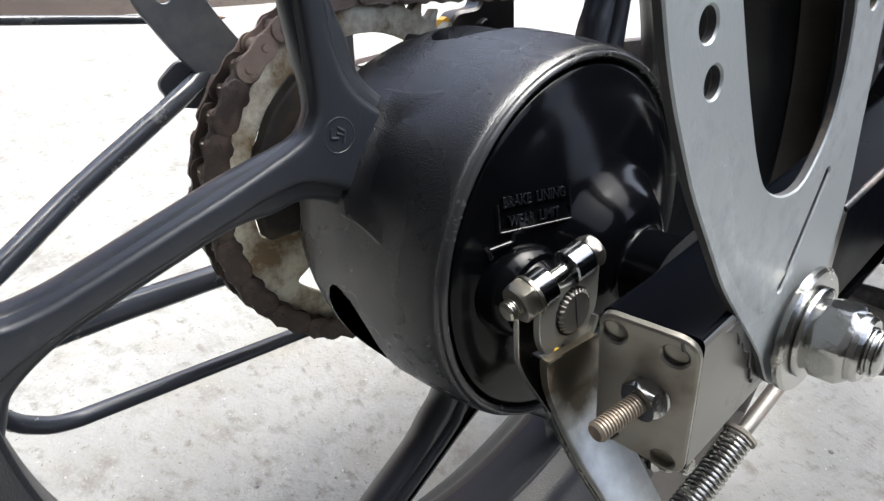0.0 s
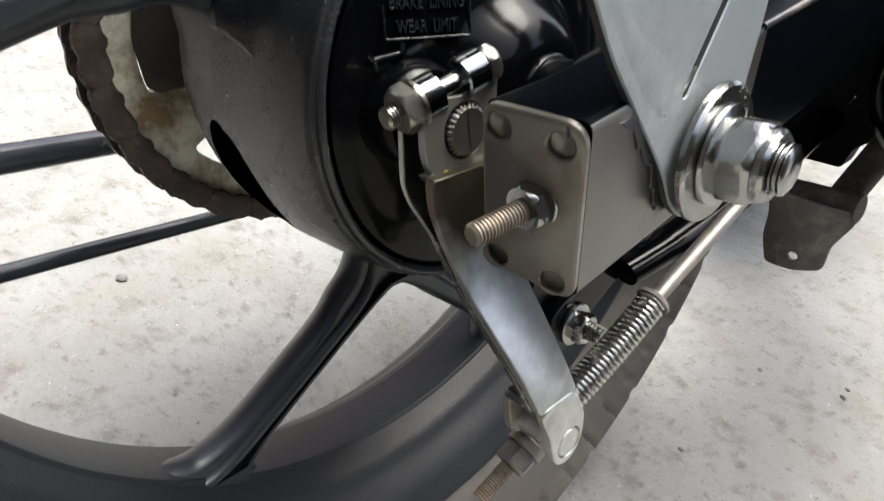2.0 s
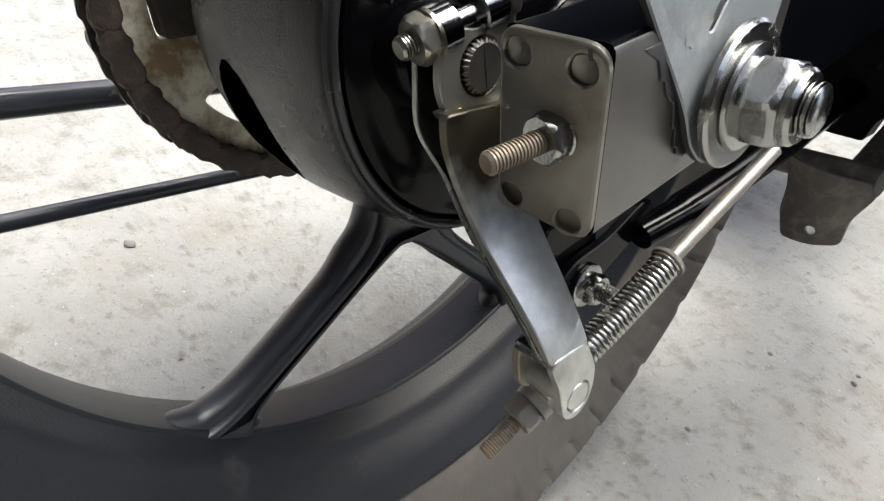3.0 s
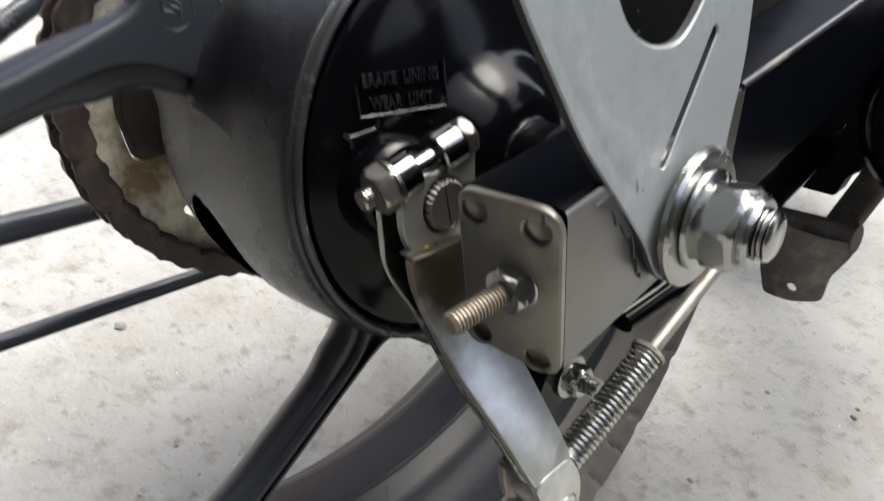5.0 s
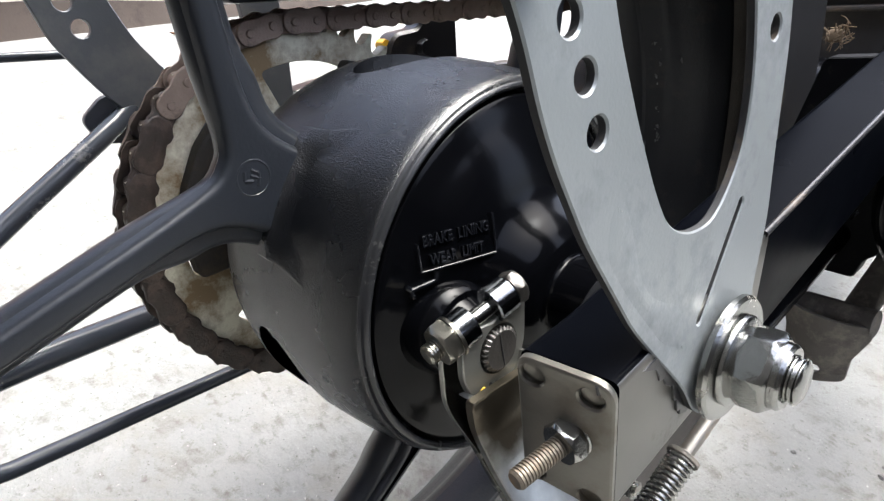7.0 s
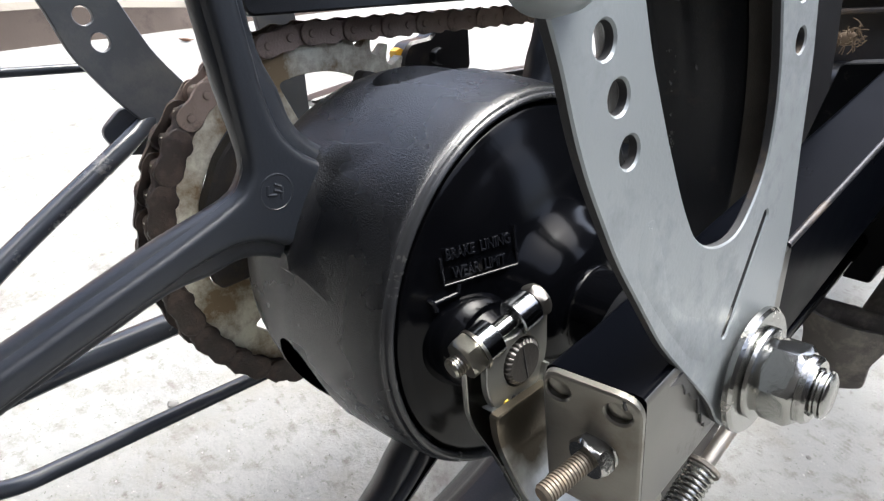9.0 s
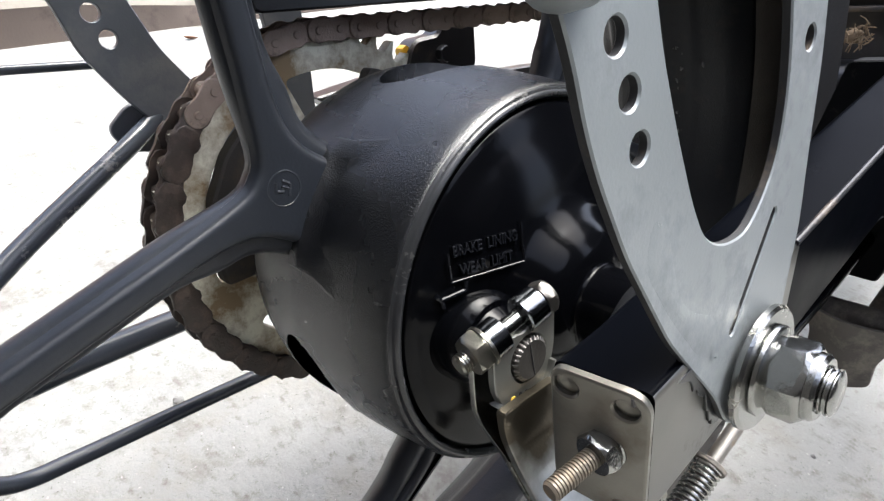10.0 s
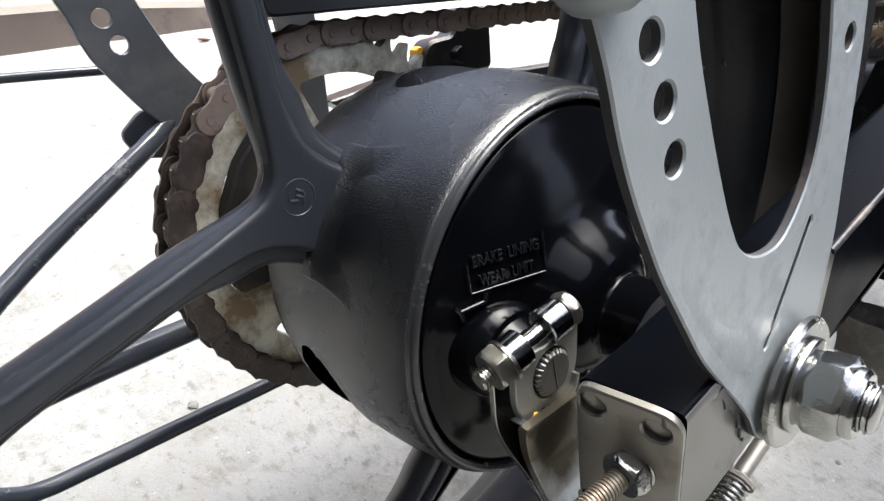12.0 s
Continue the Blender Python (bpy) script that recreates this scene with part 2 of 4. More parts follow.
def smooth_path(points, steps=8, closed=False):
    """A soft curve through the points (Catmull-Rom)."""
    P = [Vector(p) for p in points]
    n = len(P)
    out = []
    for i in range(n if closed else n - 1):
        if closed:
            a, b, c, d = P[i - 1], P[i], P[(i + 1) % n], P[(i + 2) % n]
        else:
            a, b, c, d = P[max(i - 1, 0)], P[i], P[i + 1], P[min(i + 2, n - 1)]
        for s in range(steps):
            t = s / steps
            out.append(0.5 * ((2 * b) + (c - a) * t + (2 * a - 5 * b + 4 * c - d) * t * t + (3 * b - a - 3 * c + d) * t**3))
    if not closed:
        out.append(P[-1])
    return out


def tube(points, r, n=16, flat=1.0):
    """A round bar along a path; r may be a list."""
    P = [Vector(p) for p in points]
    bm = bmesh.new()
    rings = []
    side = None
    for i, p in enumerate(P):
        d = (P[min(i + 1, len(P) - 1)] - P[max(i - 1, 0)]).normalized()
        if side is None:
            side = d.cross(Vector((0, 0, 1)) if abs(d.z) < 0.9 else Vector((1, 0, 0))).normalized()
        side = (side - d * side.dot(d)).normalized()
        up = d.cross(side)
        rr = r[i] if isinstance(r, (list, tuple)) else r
        rings.append([bm.verts.new(p + rr * (math.cos(2 * math.pi * k / n) * side + flat * math.sin(2 * math.pi * k / n) * up)) for k in range(n)])
    for a, b in zip(rings, rings[1:]):
        for k in range(n):
            bm.faces.new((a[k], a[(k + 1) % n], b[(k + 1) % n], b[k]))
    bm.faces.new(rings[0])
    bm.faces.new(rings[-1])
    return bm


def offset_loop(loop, d):
    """A closed loop of (u, v) moved inwards by d."""
    n = len(loop)
    area = sum(loop[i][0] * loop[(i + 1) % n][1] - loop[(i + 1) % n][0] * loop[i][1] for i in range(n))
    s = 1 if area > 0 else -1
    out = []
    for i in range(n):
        a, c = loop[i - 1], loop[(i + 1) % n]
        t = Vector((c[0] - a[0], c[1] - a[1])).normalized()
        out.append((loop[i][0] - s * t.y * d, loop[i][1] + s * t.x * d))
    return out


def slab(outline, layers, lay, holes=(), edge=0.0006):
    """A plate from a closed outline of (u, v): layers of (inset, height) from back to front, holes as loops; lay maps (u, v, height) to a place."""
    bm = bmesh.new()
    loops = []
    for inset, h in layers:
        loops.append([bm.verts.new(lay(u, v, h)) for u, v in (offset_loop(outline, inset) if inset else outline)])
    for p, q in zip(loops, loops[1:]):
        for k in range(len(p)):
            bm.faces.new((p[k], p[(k + 1) % len(p)], q[(k + 1) % len(q)], q[k]))
    back, front = [loops[0]], [loops[-1]]
    h0, h1 = layers[0][1], layers[-1][1]
    for hole in holes:
        rows = [[bm.verts.new(lay(u, v, h)) for u, v in (offset_loop(hole, -e) if e else hole)] for e, h in ((edge, h0), (0, h0 + edge * (1 if h1 > h0 else -1)), (0, h1 - edge * (1 if h1 > h0 else -1)), (edge, h1))]
        for p, q in zip(rows, rows[1:]):
            for k in range(len(p)):
                bm.faces.new((p[k], p[(k + 1) % len(p)], q[(k + 1) % len(q)], q[k]))
        back.append(rows[0])
        front.append(rows[-1])
    for group in (back, front):
        edges = []
        for loop in group:
            for k in range(len(loop)):
                edges.append(bm.edges.get((loop[k], loop[(k + 1) % len(loop)])))
        bmesh.ops.triangle_fill(bm, use_beauty=True, use_dissolve=False, edges=edges)
    return bm


def circle(u, v, r, n=28, stretch=1.0, turn=0.0):
    c, s = math.cos(turn), math.sin(turn)
    return [(u + r * math.cos(2 * math.pi * k / n) * c - r * stretch * math.sin(2 * math.pi * k / n) * s, v + r * math.cos(2 * math.pi * k / n) * s + r * stretch * math.sin(2 * math.pi * k / n) * c) for k in range(n)]


def rounded(corners, r, steps=6):
    """A closed polygon of (u, v) with rounded corners; r may be a list."""
    out = []
    n = len(corners)
    for i in range(n):
        p, a, b = Vector(corners[i]), Vector(corners[i - 1]), Vector(corners[(i + 1) % n])
        ra = r[i] if isinstance(r, (list, tuple)) else r
        d1, d2 = (a - p), (b - p)
        cut = min(ra, d1.length * 0.48, d2.length * 0.48)
        s, e = p + d1.normalized() * cut, p + d2.normalized() * cut
        for k in range(steps + 1):
            t = k / steps
            q = (1 - t) ** 2 * s + 2 * t * (1 - t) * p + t * t * e
            out.append((q.x, q.y))
    return out


def dense(loop, step=0.003):
    out = []
    for i in range(len(loop)):
        a, b = Vector(loop[i]), Vector(loop[(i + 1) % len(loop)])
        k = max(1, int((b - a).length / step))
        out += [tuple(a.lerp(b, j / k)) for j in range(k)]
    return out


def carved(bm, cutters):
    """bm with the cutters taken out of it."""
    def temp(b):
        bmesh.ops.recalc_face_normals(b, faces=b.faces)
        me = bpy.data.meshes.new("t")
        b.to_mesh(me)
        b.free()
        return new("t", me)
    body = temp(bm)
    tools = [temp(c) for c in cutters]
    for t in tools:
        mod = body.modifiers.new("cut", "BOOLEAN")
        mod.operation, mod.solver, mod.object = "DIFFERENCE", "EXACT", t
    dg = bpy.context.evaluated_depsgraph_get()
    me = bpy.data.meshes.new_from_object(body.evaluated_get(dg))
    out = bmesh.new()
    out.from_mesh(me)
    for o in (body, *tools):
        bpy.data.objects.remove(o)
    bpy.data.meshes.remove(me)
    return out


def without(bm, inside):
    """bm without the faces whose middle lies inside a form."""
    bmesh.ops.delete(bm, geom=[f for f in bm.faces if inside(f)], context="FACES")
    return bm


def polar(r, degrees):
    return AX[0] + r * math.cos(radians(degrees)), AX[1] + r * math.sin(radians(degrees))


def flat_x(u, v, h):
    return (h, u, v)


motorcycle = new("motorcycle")
motorcycle.empty_display_size = 0.1
motorcycle.matrix_world = BIKE
tagged(motorcycle, "black motorcycle leaning on its stand, rear wheel and brake side", "motorcycle")


# ---- ground and distance ----
def ground_material():
    m = bpy.data.materials.new("concrete")
    m.use_nodes = True
    nt = m.node_tree
    nodes, links = nt.nodes, nt.links
    bsdf = nodes["Principled BSDF"]
    at = nodes.new("ShaderNodeTexCoord")

    def tex(scale, detail, rough=0.6):
        n = nodes.new("ShaderNodeTexNoise")
        n.inputs["Scale"].default_value, n.inputs["Detail"].default_value, n.inputs["Roughness"].default_value = scale, detail, rough
        links.new(at.outputs["Object"], n.inputs["Vector"])
        return n.outputs["Fac"]

    def spread(fac, lo, hi):
        r = nodes.new("ShaderNodeMapRange")
        r.inputs["From Min"].default_value, r.inputs["From Max"].default_value = lo, hi
        links.new(fac, r.inputs["Value"])
        return r.outputs["Result"]

    def mix(fac, a, b):
        n = nodes.new("ShaderNodeMix")
        n.data_type = "RGBA"
        links.new(fac, n.inputs["Factor"])
        if isinstance(a, tuple):
            n.inputs["A"].default_value = (*a, 1)
        else:
            links.new(a, n.inputs["A"])
        n.inputs["B"].default_value = (*b, 1)
        return n.outputs["Result"]

    c = mix(spread(tex(5, 8), 0.3, 0.7), (0.150, 0.152, 0.148), (0.212, 0.215, 0.209))
    c = mix(spread(tex(7.3, 7, 0.7), 0.50, 0.72), c, (0.150, 0.140, 0.121))
    c = mix(spread(tex(19, 9, 0.75), 0.52, 0.68), c, (0.105, 0.100, 0.090))
    c = mix(spread(tex(75, 6, 0.7), 0.55, 0.70), c, (0.100, 0.094, 0.083))
    c = mix(spread(tex(330, 3, 0.6), 0.665, 0.71), c, (0.075, 0.07, 0.063))
    c = mix(spread(tex(250, 3, 0.6), 0.68, 0.74), c, (0.30, 0.295, 0.285))
    links.new(c, bsdf.inputs["Base Color"])
    bsdf.inputs["Roughness"].default_value = 0.9
    b = nodes.new("ShaderNodeBump")
    b.inputs["Strength"].default_value, b.inputs["Distance"].default_value = 0.9, 0.0025
    links.new(tex(110, 8, 0.75), b.inputs["Height"])
    links.new(b.outputs["Normal"], bsdf.inputs["Normal"])
    return m


concrete = ground_material()


def setting(name, bm, mat, label, category):
    me = finish(bm)
    me.materials.append(mat)
    return tagged(new(name, me), label, category, kind="structure")


# one sheet, finer round the wheel
bm = bmesh.new()
xs = [-300, -60, -15, -5, -3] + [-2 + 0.05 * i for i in range(65)] + [1.6, 3, 5, 15, 60, 300]
ys = [-300, -60, -15, -5, -2] + [-1 + 0.05 * i for i in range(61)] + [2.4, 3, 5, 15, 60, 300]
grid = [[bm.verts.new((x, y, 0.004 * (noise.noise((x * 4, y * 4, 0.3))) * (abs(x) < 2 and abs(y) < 2.2))) for y in ys] for x in xs]
for i in range(len(xs) - 1):
    for j in range(len(ys) - 1):
        bm.faces.new((grid[i][j], grid[i + 1][j], grid[i + 1][j + 1], grid[i][j + 1]))
setting("ground", bm, concrete, "pale worn concrete yard, dusty and stained", "ground")

# ---- rear wheel ----
SPACE = WHEEL
wheel = motorcycle
SPOKES = (148, 28, 268)
WINDOWS = (88, 208, 328)

HUB = [(0.0740, 0.0722), (0.0772, 0.0730), (0.0795, 0.0737), (0.0805, 0.0745), (0.0808, 0.0753), (0.0805, 0.0761), (0.0797, 0.0767), (0.0789, 0.0769), (0.0783, 0.0772), (0.0778, 0.0778), (0.0768, 0.0784), (0.0748, 0.0789), (0.06, 0.0808), (0.05, 0.0815), (0.046, 0.0817), (0.042, 0.0819), (0.038, 0.0821), (0.034, 0.0823), (0.030, 0.0825), (0.0275, 0.0826), (0.026, 0.0826), (0.0245, 0.08265), (0.022, 0.0827), (0.018, 0.0828), (0.014, 0.0829), (0.010, 0.083), (0.006, 0.0829), (0.002, 0.0824), (-0.003, 0.0815), (-0.008, 0.0805), (-0.012, 0.0793), (-0.016, 0.078), (-0.020, 0.0745), (-0.022, 0.070), (-0.022, 0.032), (-0.017, 0.032), (-0.016, 0.066), (-0.01, 0.0710), (0.012, 0.0730), (0.05, 0.0735), (0.070, 0.0722)]


def scoop(i, a):
    """The slope that falls away to the far side between two spokes, from a crease round the hub."""
    x = HUB[i][0]
    if not 12 <= i <= 33 or x > 0.026:
        return 0.0
    off = min(abs((math.degrees(a) - d + 180) % 360 - 180) for d in WINDOWS)
    return -0.10 * (0.026 - x) * min(1.0, max(0.0, (46 - off) / 8))


def window_cut(degrees):
    bm = bmesh.new()
    bmesh.ops.create_uvsphere(bm, u_segments=40, v_segments=24, radius=1)
    y, z = polar(0.084, degrees)
    bm.transform(Matrix.Translation((0.0233, y, z)) @ Matrix.Rotation(radians(degrees), 4, "X") @ Matrix.Diagonal((0.0152, 0.024, 0.0300, 1)))
    return bm


def in_window(f):
    """Whether a face lies wholly inside one of the windows."""
    for d in WINDOWS:
        def far(p):
            q = Matrix.Rotation(radians(-d), 3, "X") @ (p - Vector((0.0233, *polar(0.084, d))))
            return (q.x / 0.0152) ** 2 + (q.y / 0.024) ** 2 + (q.z / 0.0300) ** 2
        if max(far(v.co) for v in f.verts) < 1.03 and far(f.calc_center_median()) < 0.97:
            return True
    return False


hub = part("hub", without(carved(lathe(HUB, 192, closed=True, wobble=scoop), [window_cut(d) for d in WINDOWS]), in_window), hub_black, wheel, "satin black ribbed drum hub")
hub.data.materials.append(hub_lip)
for p in hub.data.polygons:  # the lip's paint is rubbed shiny
    q = WHEEL.inverted() @ p.center
    if q.x > 0.0780 and math.hypot(q.y - AX[0], q.z - AX[1]) > 0.0730:
        p.material_index = 1
part("sprocket_carrier", lathe([(-0.0235, 0.056), (-0.038, 0.056), (-0.0425, 0.052), (-0.0440, 0.044), (-0.0620, 0.044), (-0.0620, 0.018)], 96), frame_black, wheel)


def spoke(theta):
    """A forked spoke: a deep flange and, on it, a raised face with rounded shoulders, run together into one plateau at the hub."""
    c, s = math.cos(radians(theta)), math.sin(radians(theta))
    d, n = Vector((0.616, 0.788)), Vector((0.788, -0.616))

    def at(k, w):
        return d * k + n * w

    def both(half):
        loop = smooth_path(half + [Vector((p.x, -p.y)) for p in reversed(half[1:])], 3, True)
        return [(p.x, p.y) for p in loop]
    flange = both([Vector((0.1062, 0.0)), Vector((0.1086, 0.0075)), at(0.0965, 0.0824), at(0.12, 0.0825), at(0.15, 0.0825), at(0.160, 0.0829), at(0.168, 0.0842), at(0.1725, 0.0866), at(0.1742, 0.0915), at(0.1740, 0.0980), at(0.1745, 0.1040),
                   at(0.1850, 0.0950), at(0.1950, 0.0800), at(0.2040, 0.0560), at(0.2020, 0.0450), at(0.1965, 0.0455), at(0.1918, 0.0500), at(0.1875, 0.0550), at(0.1830, 0.0602), at(0.1760, 0.0632), at(0.167, 0.0653), at(0.155, 0.0663), at(0.13, 0.0662), at(0.105, 0.0656),
                   Vector((0.1052, 0.0340)), Vector((0.0975, 0.0268)), Vector((0.0905, 0.0236)), Vector((0.0825, 0.0222)), Vector((0.074, 0.0220)), Vector((0.068, 0.0215)), Vector((0.066, 0.010))])
    face = both([Vector((0.1080, 0.0)), Vector((0.1102, 0.0077)), at(0.098, 0.0809), at(0.12, 0.0809), at(0.15, 0.0809), at(0.164, 0.0816), at(0.173, 0.0838), at(0.179, 0.0888), at(0.185, 0.0950), at(0.193, 0.0930),
                 at(0.196, 0.0620), at(0.190, 0.0655), at(0.182, 0.0688), at(0.17, 0.0706), at(0.15, 0.0711), at(0.12, 0.0712), at(0.104, 0.0710),
                 Vector((0.1130, 0.0296)), Vector((0.1045, 0.0215)), Vector((0.0965, 0.0176)), Vector((0.0885, 0.0162)), Vector((0.0820, 0.0160)), Vector((0.0770, 0.0150)), Vector((0.0755, 0.0070)), Vector((0.0752, 0.0010))])

    def lay(u, v, h):
        r = math.hypot(u, v)
        return (h - 0.0025 * min(1.0, max(0.0, (r - 0.110) / 0.085)), AX[0] + u * c - v * s, AX[1] + u * s + v * c)

    def root():
        """The cast fillet by which the plateau runs out on the hub, with a fin in line with each arm."""
        bm = bmesh.new()
        curve = sorted((x, r) for x, r in HUB[11:30])
        grid = []
        for k in range(49):
            x = 0.029 + 0.034 * k / 48
            out = max(0.0, x - 0.034) / 0.021
            reach = 0.0240 + 0.0070 * out**1.4
            high = 0.0034 * max(0.0, 1 - 0.90 * out) ** 1.3
            low = 0.0036 * max(0.0, 1 - max(0.0, x - 0.0335) / 0.0120) ** 2.4
            for (x0, r0), (x1, r1) in zip(curve, curve[1:]):
                if x0 <= x <= x1:
                    base = r0 + (r1 - r0) * (x - x0) / (x1 - x0)
            row = []
            for m in range(-60, 61):
                w = reach * m / 52
                if abs(w) <= reach:
                    t = min(1.0, max(0.0, (abs(w) - 0.011) / (reach - 0.011)))
                    h = low + (high - low) * t * t * (3 - 2 * t)
                else:
                    h = high * max(0.0, 1 - (abs(w) - reach) / 0.0022)
                r = base - 0.0004 + h
                a = w / base
                u, v = r * math.cos(a), r * math.sin(a)
                row.append(bm.verts.new((x, AX[0] + u * c - v * s, AX[1] + u * s + v * c)))
            grid.append(row)
        for p, q in zip(grid, grid[1:]):
            for m in range(len(p) - 1):
                bm.faces.new((p[m], p[m + 1], q[m + 1], q[m]))
        return bm
    return root(), joined(slab(flange, [(0.0060, 0.0120), (0.0036, 0.0150), (0.0014, 0.0185), (0.0003, 0.0215), (0, 0.0240), (0.0006, 0.0266), (0.0016, 0.0285), (0.0030, 0.0298), (0.0044, 0.0304)], lay),
                  slab(face, [(0.0030, 0.0220), (-0.0005, 0.0292), (-0.0002, 0.0303), (0.0001, 0.0315), (0.0005, 0.0327), (0.0012, 0.0335), (0.0022, 0.0340), (0.0036, 0.0341)], lay))


for th in SPOKES:
    foot, arms = spoke(th)
    sp = part("spoke", arms, spoke_black, wheel, "black forked cast spoke with a raised face")
    part("spoke_foot", foot, hub_black, sp, "", 80)
    if th == 148:
        c, s = math.cos(radians(147.6)), math.sin(radians(147.6))
        J = Vector((AX[0] + 0.0970 * c, AX[1] + 0.0970 * s))
        ring = slab(circle(J.x, J.y, 0.0066, 40), [(0, 0.0330), (0, 0.0341), (0.0003, 0.03425)], flat_x, [circle(J.x, J.y, 0.0058, 40)], 0.0002)
        part("cast_mark", ring, spoke_black, sp)
        bars = []
        for a, b in (((-0.0030, 0.0028), (-0.0034, -0.0004)), ((-0.0034, -0.0004), (-0.0004, -0.0010)), ((-0.0006, 0.0030), (0.0020, 0.0014)), ((0.0022, 0.0012), (0.0016, -0.0030)), ((-0.0010, 0.0010), (0.0024, -0.0006))):
            bars.append(tube([(0.0337, J.x + a[0], J.y + a[1]), (0.0337, J.x + b[0], J.y + b[1])], 0.0008, 8))
        part("cast_mark", joined(*bars), spoke_black, sp)

RIM = [(0.0047, 0.2000), (0.0130, 0.1988), (0.0220, 0.1985), (0.0275, 0.1986), (0.0288, 0.1988), (0.0297, 0.1994), (0.0304, 0.2004), (0.0350, 0.2026), (0.0400, 0.2046), (0.0425, 0.2060), (0.0445, 0.2078), (0.0462, 0.2100), (0.0490, 0.2126), (0.0530, 0.2152), (0.0580, 0.2190), (0.0625, 0.2238), (0.0655, 0.2280), (0.0680, 0.2306), (0.0694, 0.2325), (0.0698, 0.2342), (0.0690, 0.2358), (0.0670, 0.2364), (0.0640, 0.2350), (0.058, 0.224), (0.040, 0.215), (0.0, 0.215)]
RIM = RIM + [(0.034 - x, r) for x, r in reversed(RIM[7:-3])] + [(-0.0010, 0.2012)]
rim = part("rim", lathe([(x, r) for x, r in RIM], 220, closed=True), rim_black, wheel, "black painted cast rim, dusty inside", 22)

# flaking paint and dried dirt along the rim's inner ledge
rnd = random.Random(8)
flakes = []
for i in range(26):
    a = rnd.uniform(2.0, 8.5) if i < 18 else rnd.uniform(9.0, 22.0)
    x, size = 0.0372 + rnd.gauss(0.0, 0.0011), rnd.uniform(0.0003, 0.0011)
    if i == 25:
        a, x, size = 16.3, 0.0490, 0.0012
    base = 0.2036 + (x - 0.0372) * 0.55
    points = []
    for k in range(3):
        y, z = polar(base - 0.0003, a + (k - 1) * size * rnd.uniform(150, 420))
        points.append((x + rnd.uniform(-0.8, 0.8) * size, y, z))
    flakes.append(tube(points, [size * 0.5, size, size * 0.4], 6, 0.5))
part("paint_flakes", joined(*flakes), stone, rim, "pale flaking paint and dried dirt")

TYRE = [(0.0650, 0.2340), (0.0700, 0.2368), (0.0735, 0.2420), (0.0775, 0.2520), (0.0810, 0.2640), (0.0838, 0.2780), (0.0856, 0.2900), (0.0862, 0.2960), (0.0876, 0.3020), (0.0888, 0.3095), (0.0875, 0.3135), (0.0812, 0.3155), (0.0640, 0.3165), (0.0420, 0.3172), (0.017, 0.3175)]
TYRE = TYRE + [(0.034 - x, r) for x, r in reversed(TYRE[:-1])] + [(-0.026, 0.226), (0.017, 0.221), (0.060, 0.226)]


def tread(i, a):
    k = i if i <= 14 else 28 - i
    if 5 <= k <= 14:
        phase = (a * 17 / math.pi + (14 - k) * 0.05 + (0.5 if i > 14 else 0)) % 1.0
        return (-0.0042 if k > 7 else -0.0014) if phase < 0.15 else 0.0
    return 0.0


tyre_mesh = lathe(TYRE, 624, closed=True, wobble=tread)
for v in tyre_mesh.verts:  # pressed flat where it stands on the ground
    q = BIKE @ WHEEL @ v.co
    if q.z < 0.0:
        v.co = (BIKE @ WHEEL).inverted() @ Vector((q.x, q.y, 0.0))
for v in tyre_mesh.verts:  # short radial slits near the shoulder
    r, a = math.hypot(v.co.y - AX[0], v.co.z - AX[1]), math.atan2(v.co.z - AX[1], v.co.y - AX[0])
    if v.co.x > 0.07 and 0.284 < r < 0.309 and (a * 34 / math.pi + (0.312 - r) * 12) % 1.0 < 0.075:
        v.co.x -= 0.0028
tyre = part("tyre", tyre_mesh, rubber, wheel, "grey-brown dusty rubber tyre with side grooves", 30)


def sidewall_bar(a, r, w, h, x):
    """A small raised mark on the tyre's wall."""
    corners = [(-w / 2, -h / 2), (w / 2, -h / 2), (w / 2, h / 2), (-w / 2, h / 2)]
    ca, sa = math.cos(radians(a)), math.sin(radians(a))

    def lay(u, v, hh):
        rr = r + v
        return (x + hh + v * 0.62, AX[0] + rr * ca - u * sa, AX[1] + rr * sa + u * ca)
    return slab(rounded(corners, min(w, h) * 0.3, 3), [(0, -0.002), (0, 0.0004), (0.0002, 0.0006)], lay)


for a, r, w, h in ((-22.0, 0.262, 0.0045, 0.0060), (-23.4, 0.262, 0.0035, 0.0060), (-24.6, 0.262, 0.0040, 0.0060), (-25.9, 0.262, 0.0040, 0.0060), (-27.2, 0.262, 0.0045, 0.0060), (-28.6, 0.262, 0.0035, 0.0060), (-29.9, 0.262, 0.0040, 0.0060), (-25.4, 0.2735, 0.0110, 0.0050), (-19.5, 0.266, 0.0080, 0.0080), (-47.0, 0.268, 0.0040, 0.0065), (-48.6, 0.268, 0.0040, 0.0065), (-52.5, 0.268, 0.0035, 0.0065)):
    part("raised_mark", sidewall_bar(a, r + 0.0165, w, h * 0.8, 0.0738 + 0.55 * (r - 0.262)), rubber, tyre)

